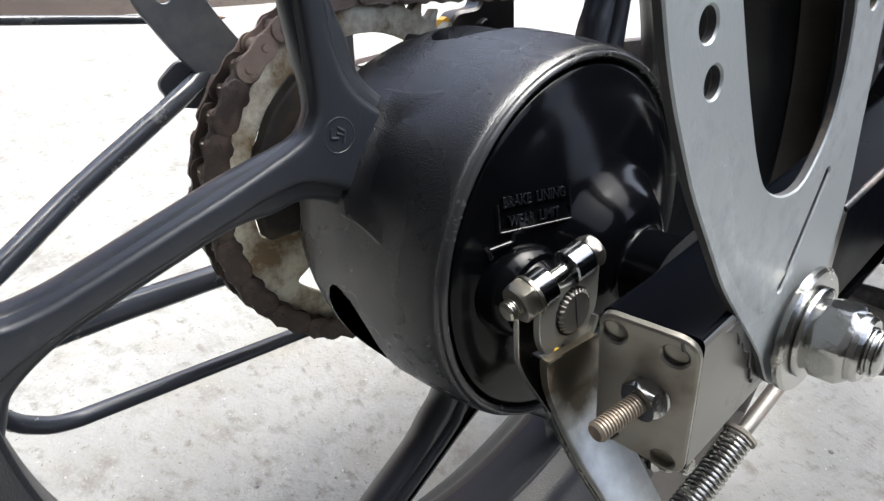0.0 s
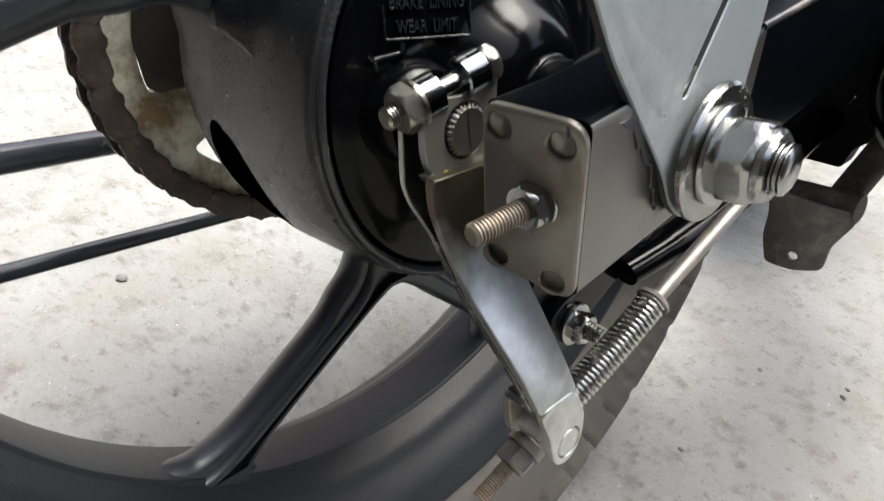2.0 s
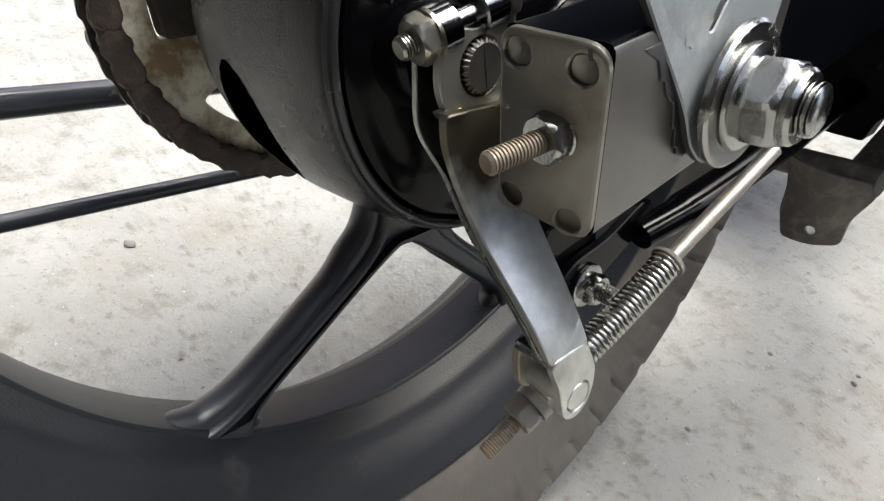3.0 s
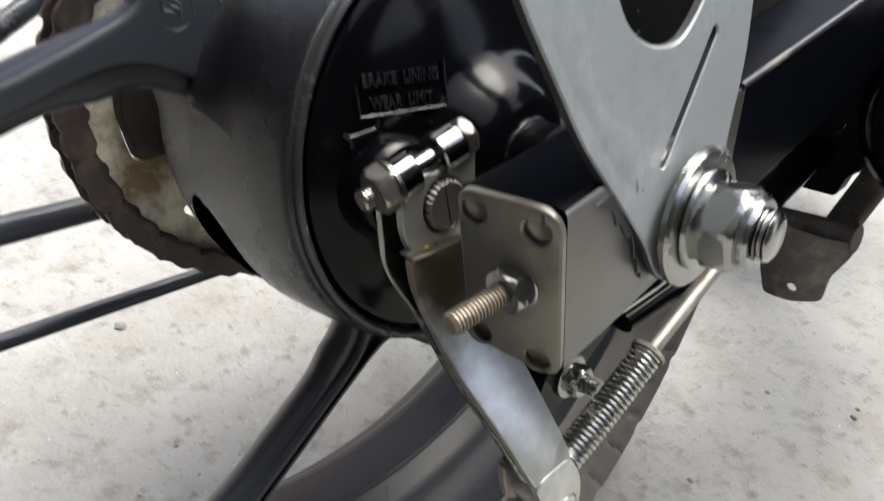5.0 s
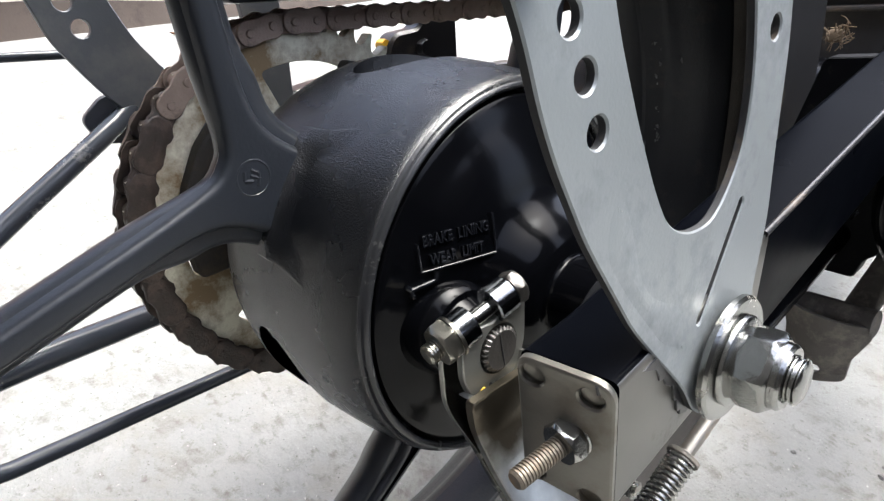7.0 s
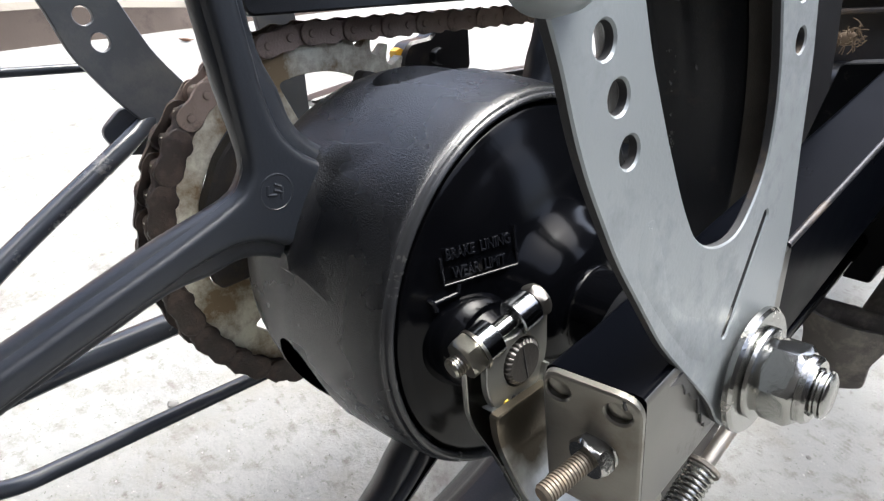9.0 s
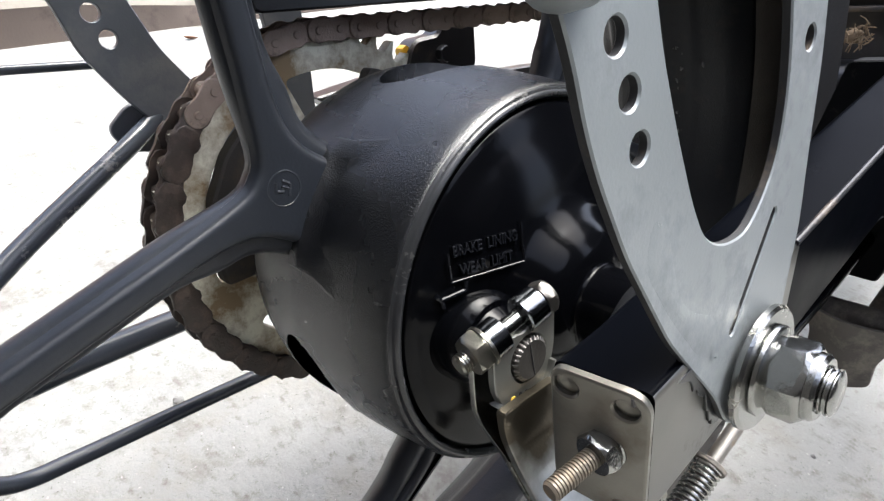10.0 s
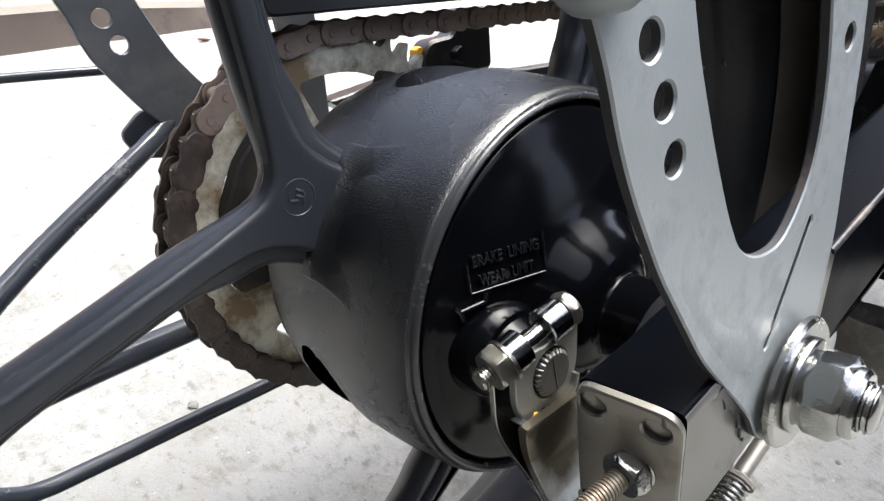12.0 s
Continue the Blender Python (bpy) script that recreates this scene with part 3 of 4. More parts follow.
# ---- brake panel ----
PANEL = [(0.064, 0.0721), (0.0778, 0.0722), (0.0789, 0.0719), (0.0796, 0.0711), (0.0804, 0.0694), (0.0820, 0.0645), (0.0843, 0.0598), (0.0864, 0.0550), (0.0881, 0.0500), (0.0895, 0.0450), (0.0907, 0.0402), (0.0917, 0.0374), (0.0934, 0.0350), (0.0963, 0.0322), (0.0998, 0.0292), (0.1033, 0.0257), (0.1057, 0.0218), (0.1068, 0.0184), (0.1075, 0.0160), (0.112, 0.0152), (0.139, 0.0148), (0.1395, 0.012)]
PANEL = [(p.x, max(p.y, 0.0)) for p in smooth_path([(x, r, 0) for x, r in PANEL], 4)]
panel = part("brake_panel", lathe(PANEL, 160), gloss_black, motorcycle, "glossy black round drum brake panel with raised lettering", 60)


def panel_x(y, z):
    r = math.hypot(y - AX[0], z - AX[1])
    for (x0, r0), (x1, r1) in zip(PANEL, PANEL[1:]):
        if r1 <= r <= r0:
            return x0 + (x1 - x0) * (r0 - r) / max(1e-9, r0 - r1)
    return 0.083


def panel_tilt(y, z, spin=0.0):
    """Axes on the panel's face: its x runs forward, its y up, its z out of the face."""
    e = 0.004
    nx = Vector((1, -(panel_x(y + e, z) - panel_x(y - e, z)) / (2 * e), -(panel_x(y, z + e) - panel_x(y, z - e)) / (2 * e))).normalized()
    right = Vector((0, 1, 0)) - nx * nx.y
    right.normalize()
    up = nx.cross(right)
    m = Matrix((right, up, nx)).transposed().to_4x4()
    return Matrix.Translation((panel_x(y, z), y, z)) @ m @ Matrix.Rotation(radians(spin), 4, "Z")


def words(text, size, width):
    cu = bpy.data.curves.new("t", "FONT")
    cu.body, cu.size, cu.extrude, cu.bevel_depth, cu.bevel_resolution, cu.align_x = text, size, 0.0004, 0.00016, 1, "LEFT"
    ob = new("t", cu)
    me = bpy.data.meshes.new_from_object(ob.evaluated_get(bpy.context.evaluated_depsgraph_get()))
    bm = bmesh.new()
    bm.from_mesh(me)
    bpy.data.objects.remove(ob)
    bpy.data.meshes.remove(me)
    xs_ = [v.co.x for v in bm.verts]
    k = width / (max(xs_) - min(xs_))
    bm.transform(Matrix.Diagonal((k, 1, 1, 1)))
    return bm


LET = panel_tilt(-0.0405, 0.3345, -3)
bm = words("BRAKE  LINING", 0.0052, 0.0262)
bm.transform(LET @ Matrix.Translation((-0.0132, 0.0016, 0.0002)))
part("lettering", bm, letter_black, panel)
bm = words("WEAR  LIMIT", 0.0052, 0.0215)
bm.transform(LET @ Matrix.Translation((-0.0110, -0.0052, 0.0002)))
part("lettering", bm, letter_black, panel)
for a, b in (((-0.0148, -0.0068), (0.0154, -0.0068)), ((0.0154, -0.0068), (0.0154, 0.0074)), ((-0.0148, -0.0068), (-0.0150, 0.0030))):
    part("raised_line", tube([LET @ Vector((a[0], a[1], 0.0003)), LET @ Vector((b[0], b[1], 0.0003))], 0.00045, 10), letter_black, panel)
NCAM = (-0.0450, 0.3042)
# wear pointer cast beside the cam boss
PTR = panel_tilt(-0.0540, 0.3231, 8)
for a, b in (((-0.0050, 0.0), (0.0040, 0.0)), ((-0.0050, 0.0), (-0.0050, -0.0030)), ((0.0040, 0.0), (0.0052, 0.0030)), ((-0.0050, 0.0), (-0.0062, 0.0018))):
    part("wear_pointer", tube([PTR @ Vector((*a, 0.0004)), PTR @ Vector((*b, 0.0004))], 0.0009, 10), letter_black, panel)
part("cam_boss", lathe([(0.080, 0.0190), (0.0880, 0.0180), (0.0925, 0.0168), (0.0945, 0.0152), (0.0950, 0.0130), (0.0990, 0.0110), (0.0995, 0.005)], 64, NCAM), gloss_black, panel)
SPACE = Matrix()
CAM = (-0.0558, 0.3108)

# ---- cam shaft and brake arm ----
def bend(x0, x1, z0, z1, z):
    t = min(1.0, max(0.0, (z - z0) / (z1 - z0)))
    t = t * t * (3 - 2 * t)
    return x0 + (x1 - x0) * t


def arm_x(z):
    return bend(0.1480, 0.1130, 0.212, 0.297, z)


# the flat blade, stepped outwards on its way down
left = [(-0.0735, 0.3000), (-0.0730, 0.290), (-0.0705, 0.2760), (-0.0680, 0.262), (-0.0640, 0.248), (-0.0600, 0.235), (-0.0565, 0.2235)]
right = [(-0.0370, 0.2235), (-0.0392, 0.235), (-0.0412, 0.248), (-0.0430, 0.262), (-0.0445, 0.2760), (-0.0455, 0.290), (-0.0460, 0.3000)]
blade = dense(rounded(left + right, 0.002, 3), 0.003)
arm = part("brake_arm", slab(blade, [(0.0004, 0.0), (0, 0.0004), (0, 0.0034), (0.0005, 0.0038)], lambda u, v, h: (arm_x(v) + h, u, v)), bright_zinc, motorcycle, "bright zinc-plated brake arm clamped on its splined cam")


def splined(i, a):
    return 0.0004 * (1 if int(a * 28 / math.pi) % 2 else -1) if 1 <= i <= 3 else 0.0


part("cam_shaft", lathe([(0.098, 0.0076), (0.100, 0.0078), (0.108, 0.0078), (0.1128, 0.0078), (0.1138, 0.0068), (0.1136, 0.0)], 112, CAM, wobble=splined), dark_steel, arm)
part("slot_mark", tube([(0.1136, CAM[0] - 0.001, CAM[1] + 0.0062), (0.1136, CAM[0] + 0.001, CAM[1] - 0.0062)], 0.0004, 8), frame_black, arm)
# second sheet behind the blade, standing off at the clamp
def back_x(z):
    return bend(arm_x(z) - 0.0026, 0.1020, 0.279, 0.297, z)


back = [(-0.0742, 0.3190), (-0.0740, 0.3000)] + [(y - 0.0006, z) for y, z in left[1:]] + [(-0.0480, 0.2240), (-0.0580, 0.2600), (-0.0600, 0.3000), (-0.0600, 0.3190)]
part("back_sheet", slab(dense(rounded(back, 0.002, 3), 0.003), [(0.0003, 0.0), (0, 0.0003), (0, 0.0021), (0.0003, 0.0024)], lambda u, v, h: (back_x(v) + h, u, v)), dark_zinc, arm)
# rounded cup round the cam, open at the top
cup = [(-0.0712, 0.2990), (-0.0694, 0.2968), (-0.0645, 0.2940), (-0.0575, 0.2925), (-0.0500, 0.2950), (-0.0455, 0.3000), (-0.0436, 0.3050)]
cl = smooth_path([(0, *p) for p in cup], 5)
bm = bmesh.new()
rows = []
for i, p in enumerate(cl):
    d = (cl[min(i + 1, len(cl) - 1)] - cl[max(i - 1, 0)]).normalized()
    nrm = Vector((0, -d.z, d.y))
    rows.append([bm.verts.new(Vector((x, p.y, p.z)) + nrm * o) for x, o in ((0.1080, 0.0), (0.1136, 0.0), (0.1144, 0.0005), (0.1144, 0.0013), (0.1139, 0.0019), (0.1100, 0.0022))])
for a, b in zip(rows, rows[1:]):
    for k in range(6):
        bm.faces.new((a[k], a[(k + 1) % 6], b[(k + 1) % 6], b[k]))
bm.faces.new(rows[0])
bm.faces.new(rows[-1])
part("clamp_cup", bm, worn_zinc, arm)
face = dense(rounded([(-0.0722, 0.3215), (-0.0725, 0.3060), (-0.0690, 0.2975), (-0.0575, 0.2930), (-0.0475, 0.2970), (-0.0425, 0.3090), (-0.0420, 0.3290), (-0.0520, 0.3260), (-0.0570, 0.3210), (-0.0640, 0.3220)], 0.004, 4), 0.003)
part("clamp_face", slab(face, [(0.0003, 0.1092), (0, 0.1095), (0, 0.1118), (0.0004, 0.1122)], flat_x, [circle(CAM[0], CAM[1], 0.0084, 36)]), worn_zinc, arm)
for y, z in ((-0.0605, 0.2990), (-0.0575, 0.2985)):
    part("punch_mark", lathe([(0.1118, 0.0008), (0.1124, 0.0008), (0.1125, 0.0)], 12, (y, z)), frame_black, arm)
part("paint_dot", lathe([(0.1118, 0.0013), (0.1125, 0.0013), (0.1126, 0.0)], 14, (-0.0640, 0.2985)), yellow_paint, arm)
# the two lugs of the clamp and its bolt
BA, BB = Vector((0.1058, -0.0807, 0.3172)), Vector((0.1108, -0.0410, 0.3302))
BD = (BB - BA).normalized()


def on_bolt(k):
    return BA + BD * k


part("clamp_lug", turned([(0, 0.0058), (0.0005, 0.0064), (0.0070, 0.0064), (0.0075, 0.0058)], on_bolt(0.0100), on_bolt(0.03)), lug_chrome, arm, "polished clamp lug")
part("clamp_lug", turned([(0, 0.0056), (0.0005, 0.0062), (0.0080, 0.0062), (0.0085, 0.0056)], on_bolt(0.0260), on_bolt(0.05)), lug_chrome, arm, "polished clamp lug")
pinch = part("pinch_bolt", rod(on_bolt(0.004), on_bolt(0.036), 0.0030), zinc, arm)
part("bolt_end", thread(on_bolt(0.0055), on_bolt(-0.001), 0.0035, 0.001), nut_zinc, pinch)
part("hex_nut", hexagon(on_bolt(0.0098), on_bolt(0.0035), 0.0128, 0.3), nut_zinc, pinch)
part("washer", turned([(0, 0.0072), (0.0012, 0.0072)], on_bolt(0.0092), on_bolt(0.02)), nut_zinc, pinch)
part("bolt_head", hexagon(on_bolt(0.0350), on_bolt(0.0392), 0.0108, 0.1), dark_steel, pinch)
# yoke at the foot of the arm: the blade is bent out and down into a cheek with a flush cross pin
def cheek_x(z):
    return bend(0.1490, 0.1470, 0.2140, 0.2225, z)


cheek = [(-0.0572, 0.2250), (-0.0372, 0.2250), (-0.0345, 0.2150), (-0.0338, 0.2060), (-0.0368, 0.1985), (-0.0428, 0.1958), (-0.0486, 0.1985), (-0.0512, 0.2060), (-0.0535, 0.2140)]
part("yoke_cheek", slab(dense(rounded(cheek, 0.006, 5), 0.0015), [(0.0005, 0.0), (0, 0.0005), (0, 0.0029), (0.0004, 0.0033), (0.0009, 0.0034)], lambda u, v, h: (cheek_x(v) + h, u, v), [circle(-0.0424, 0.2057, 0.0060, 36)], 0.0004), bright_zinc, arm)
part("pivot_pin", turned([(0, 0.0056), (0.0189, 0.0056), (0.0193, 0.0052)], (0.1331, -0.0424, 0.2057), (0.16, -0.0424, 0.2057)), bright_zinc, arm)
inner = [(-0.0530, 0.2225), (-0.0400, 0.2225), (-0.0375, 0.2100), (-0.0395, 0.2010), (-0.0450, 0.1990), (-0.0505, 0.2030), (-0.0525, 0.2120)]
part("yoke_cheek", slab(dense(rounded(inner, 0.005, 4), 0.002), [(0.0004, 0.1300), (0, 0.1305), (0, 0.1330), (0.0005, 0.1335)], flat_x), dull_steel, arm)
part("yoke_bridge", slab(dense(rounded([(-0.0540, 0.1312), (-0.0400, 0.1312), (-0.0395, 0.1490), (-0.0545, 0.1490)], 0.002, 4), 0.002), [(0.0008, 0.2196), (0, 0.2204), (0, 0.2222), (0.0008, 0.2230)], lambda u, v, h: (v, u, h)), dark_zinc, arm)

# ---- brake rod ----
RA, RB = Vector((0.1305, -0.0635, 0.1762)), Vector((0.1395, 0.0283, 0.2273))
RD = (RB - RA).normalized()
rodthing = part("brake_rod", rod(RA + RD * 0.03, RA + RD * 0.180, 0.0034), dull_steel, motorcycle, "zinc brake rod with a coil return spring and threaded end")
part("threaded_end", thread(RA + RD * 0.035, RA, 0.0032, 0.0011), stud_steel, rodthing)
part("adjuster_nut", joined(hexagon(RA + RD * 0.0165, RA + RD * 0.0245, 0.0125, 0.4), turned([(0, 0.0075), (0.004, 0.0075), (0.0045, 0.006)], RA + RD * 0.0245, RB)), dull_steel, rodthing, "worn plated adjusting nut")
helix = []
S0, S1 = RA + RD * 0.048, RB
side = RD.cross(Vector((0, 0, 1))).normalized()
upv = RD.cross(side)
turns = 25
for i in range(turns * 16 + 1):
    t = i / (turns * 16)
    sag = 0.0012 * math.sin(math.pi * t)
    helix.append(S0.lerp(S1, t) + 0.0056 * (math.cos(2 * math.pi * turns * t) * side + math.sin(2 * math.pi * turns * t) * upv) - Vector((0, 0, sag)))
part("coil_spring", tube(helix, 0.00098, 8), spring_zinc, rodthing)
part("spring_seat", turned([(0, 0.0068), (0.0005, 0.0074), (0.0022, 0.0074), (0.0027, 0.0066)], RB - RD * 0.0004, RB + RD), worn_black, rodthing)

# ---- brake stay ----
SB = Vector((0.1150, 0.0165, 0.2085))
stay = part("brake_stay", tube(smooth_path([(0.112, 0.052, 0.222), (0.118, 0.080, 0.2290), (0.122, 0.120, 0.2380), (0.125, 0.19, 0.252), (0.128, 0.34, 0.28)], 6), [0.0085] * 6 + [0.0100] * 19, 20, 0.8), gloss_black, motorcycle, "glossy black brake stay arm bolted to the brake panel")
tab = [(-0.002, 0.196), (0.008, 0.1925), (0.030, 0.2085), (0.060, 0.2235), (0.066, 0.2345), (0.056, 0.238), (0.030, 0.226), (0.006, 0.222), (-0.005, 0.211)]
part("flat_end", slab(dense(rounded(tab, 0.008, 4), 0.003), [(0.0006, 0.1060), (0, 0.1065), (0, 0.1100), (0.0006, 0.1106)], flat_x), gloss_black, stay)
stay_bolt = part("stay_bolt", thread((0.1105, SB.y, SB.z), (0.1265, SB.y, SB.z), 0.0044, 0.00125), zinc, stay)
part("hex_nut", hexagon((0.1125, SB.y, SB.z), (0.1190, SB.y, SB.z), 0.0130, 0.2), zinc, stay_bolt)
part("washer", lathe([(0.1106, 0.0095), (0.1110, 0.0100), (0.1124, 0.0100), (0.1127, 0.0092)], 40, (SB.y, SB.z)), zinc, stay_bolt)
part("panel_lug", slab(dense(rounded([(-0.010, 0.240), (-0.004, 0.205), (0.010, 0.196), (0.028, 0.204), (0.030, 0.225), (0.020, 0.245)], 0.008, 4), 0.003), [(0.001, 0.0940), (0, 0.0950), (0, 0.1045), (0.001, 0.1055)], flat_x), gloss_black, stay)

# ---- swing arm with its end cap ----
EC, EN = Vector((0.1508, -0.0639, 0.3076)), Vector((-0.203, 0.962, 0.181)).normalized()
TL, TR, BR, BL = (Vector(p) for p in ((0.1345, -0.0708, 0.3270), (0.1622, -0.0642, 0.3245), (0.1575, -0.0562, 0.2718), (0.1300, -0.0625, 0.2775)))
E1 = (TR - TL) - EN * (TR - TL).dot(EN)
E1.normalize()
E2 = EN.cross(E1) * -1
if E2.z < 0:
    E2 = -E2


def on_end(u, v, h):
    return EC + E1 * u + E2 * v - EN * h


def end_uv(p):
    return ((p - EC).dot(E1), (p - EC).dot(E2))


# the hollow box behind it
ring0 = [(u, v) for u, v in rounded([end_uv(p) for p in (TL, TR, BR, BL)], 0.003, 4)]
bm = bmesh.new()
rows = []
def top_z(y):
    return 0.3245 + 0.163 * (y + 0.064)


def low_z(y):
    return 0.2718 + 0.185 * (y + 0.056)


for k in (0.0, 0.02, 0.04, 0.065, 0.09, 0.12, 0.15, 0.18, 0.22, 0.28, 0.35, 0.42):
    row = []
    for u, v in ring0:
        p = on_end(u, v, 0.0)
        q = p + Vector((0, k, 0))
        f = (p.z - 0.272) / (0.3245 - 0.272)
        q.z = p.z if k == 0 else low_z(q.y) + f * (top_z(q.y) - low_z(q.y))
        row.append(bm.verts.new(q))
    rows.append(row)
for a, b in zip(rows, rows[1:]):
    for k in range(len(a)):
        bm.faces.new((a[k], a[(k + 1) % len(a)], b[(k + 1) % len(b)], b[k]))
bm.faces.new(rows[0])
bm.faces.new(rows[-1])
swing = part("swing_arm", bm, swing_black, motorcycle, "black box-section swing arm with a steel end plate")
swing.data.materials.append(swing_side)
for p in swing.data.polygons:
    if p.normal.x > 0.85 and p.center.y < 0.02:
        p.material_index = 1
# gloss bead added to carry the highlight along the arm's top edge
part("highlight_bead", tube([(0.1612, y, top_z(y) - 0.0008) for y in (0.024, 0.08, 0.18, 0.30)], 0.0013, 12), frame_black, swing, "glossy bead added for the edge's highlight")
# ragged black paint left along the plate's edge on the bare side
ragged = [(-0.0530, 0.3222), (-0.0508, 0.3210), (-0.0478, 0.3198), (-0.0450, 0.3185), (-0.0425, 0.3150), (-0.0418, 0.3132), (-0.0392, 0.3126), (-0.0368, 0.3090), (-0.0335, 0.3066), (-0.0318, 0.3062), (-0.0300, 0.3022), (-0.0287, 0.2985), (-0.0268, 0.2978), (-0.0258, 0.2948),
          (-0.0245, 0.2920), (-0.0228, 0.2916), (-0.0222, 0.2894), (-0.0176, 0.2876), (-0.0120, 0.2920), (-0.0200, 0.3030), (-0.0330, 0.3180), (-0.0445, 0.3238)]
part("paint_edge", slab(dense(ragged, 0.002), [(0, -0.0010), (0, 0.00025), (0.0002, 0.0004)], lambda u, v, h: (0.1622 - (0.3245 - v) * 0.0892 + h, u, v)), frame_black, swing, "ragged edge of black paint")
END = rounded([end_uv(p) for p in (TL, TR, BR, BL)], [0.005, 0.007, 0.006, 0.007], 8)
DENTS = [end_uv(Vector(p)) for p in ((0.1385, -0.0689, 0.3207), (0.1553, -0.0650, 0.3185), (0.1340, -0.0623, 0.2806), (0.1513, -0.0580, 0.2770))]
plate = part("end_plate", slab(dense(END, 0.002), [(0.0004, 0.0), (0, 0.0004), (0, 0.0024), (0.0005, 0.0029), (0.0009, 0.0030)], on_end, [circle(u, v, 0.0037, 28) for u, v in DENTS], 0.0006), plate_steel, swing, "dull plated end plate with four dimples")
for u, v in DENTS:
    a, b = on_end(u, v, -0.0005), on_end(u, v, 0.01)
    part("dimple", turned([(0, 0.0042), (0.0010, 0.0040), (0.0014, 0.0036), (0.0011, 0.0015), (0.001, 0.0)], a, b), plate_steel, plate)
S0, S1 = Vector((0.1490, -0.0600, 0.3016)), Vector((0.1456, -0.0872, 0.2970))
SD = (S1 - S0).normalized()
stud = part("adjuster_stud", thread(S0, S1, 0.0032, 0.0011), stud_steel, plate, "rusty brown adjuster stud")
part("adjuster_nut", hexagon(S0 + SD * 0.0052, S0 + SD * 0.0108, 0.0124, 0.25), zinc, stud)
part("flange_washer", turned([(0, 0.0066), (0.0016, 0.0066), (0.0022, 0.0058)], S0 + SD * 0.0030, S0 + SD * 0.01), zinc, stud)
part("scratch", tube([on_end(0.0045, 0.0172, 0.0029), on_end(0.0050, 0.0145, 0.0029)], 0.0005, 8), frame_black, plate)

# inner gusset beside the brake panel
part("gusset", slab(dense(rounded([(-0.054, 0.312), (-0.030, 0.330), (-0.005, 0.336), (0.02, 0.328), (0.03, 0.30), (-0.05, 0.29)], 0.004, 4), 0.004), [(0.0005, 0.1300), (0, 0.1305), (0, 0.1335), (0.0005, 0.1340)], flat_x), guard_black, swing)

# ---- axle ----
AY = (-0.0042, 0.3050)
axle = part("axle", lathe([(-0.150, 0.0066), (-0.149, 0.0074), (0.166, 0.0074), (0.167, 0.0066)], 40, AY), dull_steel, motorcycle, "zinc-plated wheel axle with a large nut and washer")
part("axle_thread", thread((0.164, *AY), (0.1885, *AY), 0.0076, 0.0016, 40), zinc, axle)
part("washer", lathe([(0.1645, 0.0080), (0.1645, 0.0204), (0.1652, 0.0213), (0.1668, 0.0213), (0.1678, 0.0203), (0.1678, 0.0080)], 72, AY, True), zinc, axle, "thick plain washer, worn edge")
part("flange", lathe([(0.1678, 0.0080), (0.1678, 0.0148), (0.1684, 0.0154), (0.1696, 0.0152), (0.1702, 0.0140), (0.1702, 0.0080)], 64, AY, True), zinc, axle)
part("axle_nut", hexagon((0.1700, *AY), (0.1812, *AY), 0.0235, 0.35, 0.0022), zinc, axle, "bright hexagonal nut")
part("nut_collar", lathe([(0.1810, 0.0078), (0.1810, 0.0108), (0.1832, 0.0108), (0.1844, 0.0098), (0.1844, 0.0078)], 48, AY, True), zinc, axle)
part("spacer", lathe([(0.128, 0.0162), (0.1290, 0.0168), (0.1590, 0.0168)], 40, AY), dull_steel, axle)

# ---- forked plates that hang on the axle ----
VX = 0.1580
OUT = [(-0.1245, 0.4750), (-0.1061, 0.4221), (-0.1013, 0.4116), (-0.0973, 0.3988), (-0.0927, 0.3882), (-0.0818, 0.3684), (-0.0603, 0.3380), (-0.0486, 0.3253), (-0.0370, 0.3133), (-0.0268, 0.3021), (-0.0205, 0.2915), (-0.0120, 0.2850), (-0.0040, 0.2835), (0.0070, 0.2880), (0.0140, 0.3030), (0.0176, 0.3274), (0.0209, 0.3465), (0.0195, 0.3659), (0.0190, 0.3834), (0.0186, 0.3998), (0.0160, 0.4152), (0.0090, 0.4750),
       (-0.0200, 0.4750), (-0.0098, 0.4167), (-0.0057, 0.4025), (-0.0040, 0.3872), (-0.0059, 0.3732), (-0.0123, 0.3632), (-0.0213, 0.3556), (-0.0351, 0.3564), (-0.0456, 0.3616), (-0.0534, 0.3728), (-0.0629, 0.3910), (-0.0714, 0.4097), (-0.0750, 0.4204), (-0.0920, 0.4750)]
OUT = dense(rounded(OUT, [0.002] + [0.006] * 20 + [0.002, 0.002] + [0.008] * 12 + [0.002], 4), 0.004)


def stadium(a, b, r, n=10):
    a, b = Vector(a), Vector(b)
    t = math.atan2(b.y - a.y, b.x - a.x)
    out = []
    for c, t0 in ((b, t - math.pi / 2), (a, t + math.pi / 2)):
        out += [(c.x + r * math.cos(t0 + math.pi * k / n), c.y + r * math.sin(t0 + math.pi * k / n)) for k in range(n + 1)]
    return out


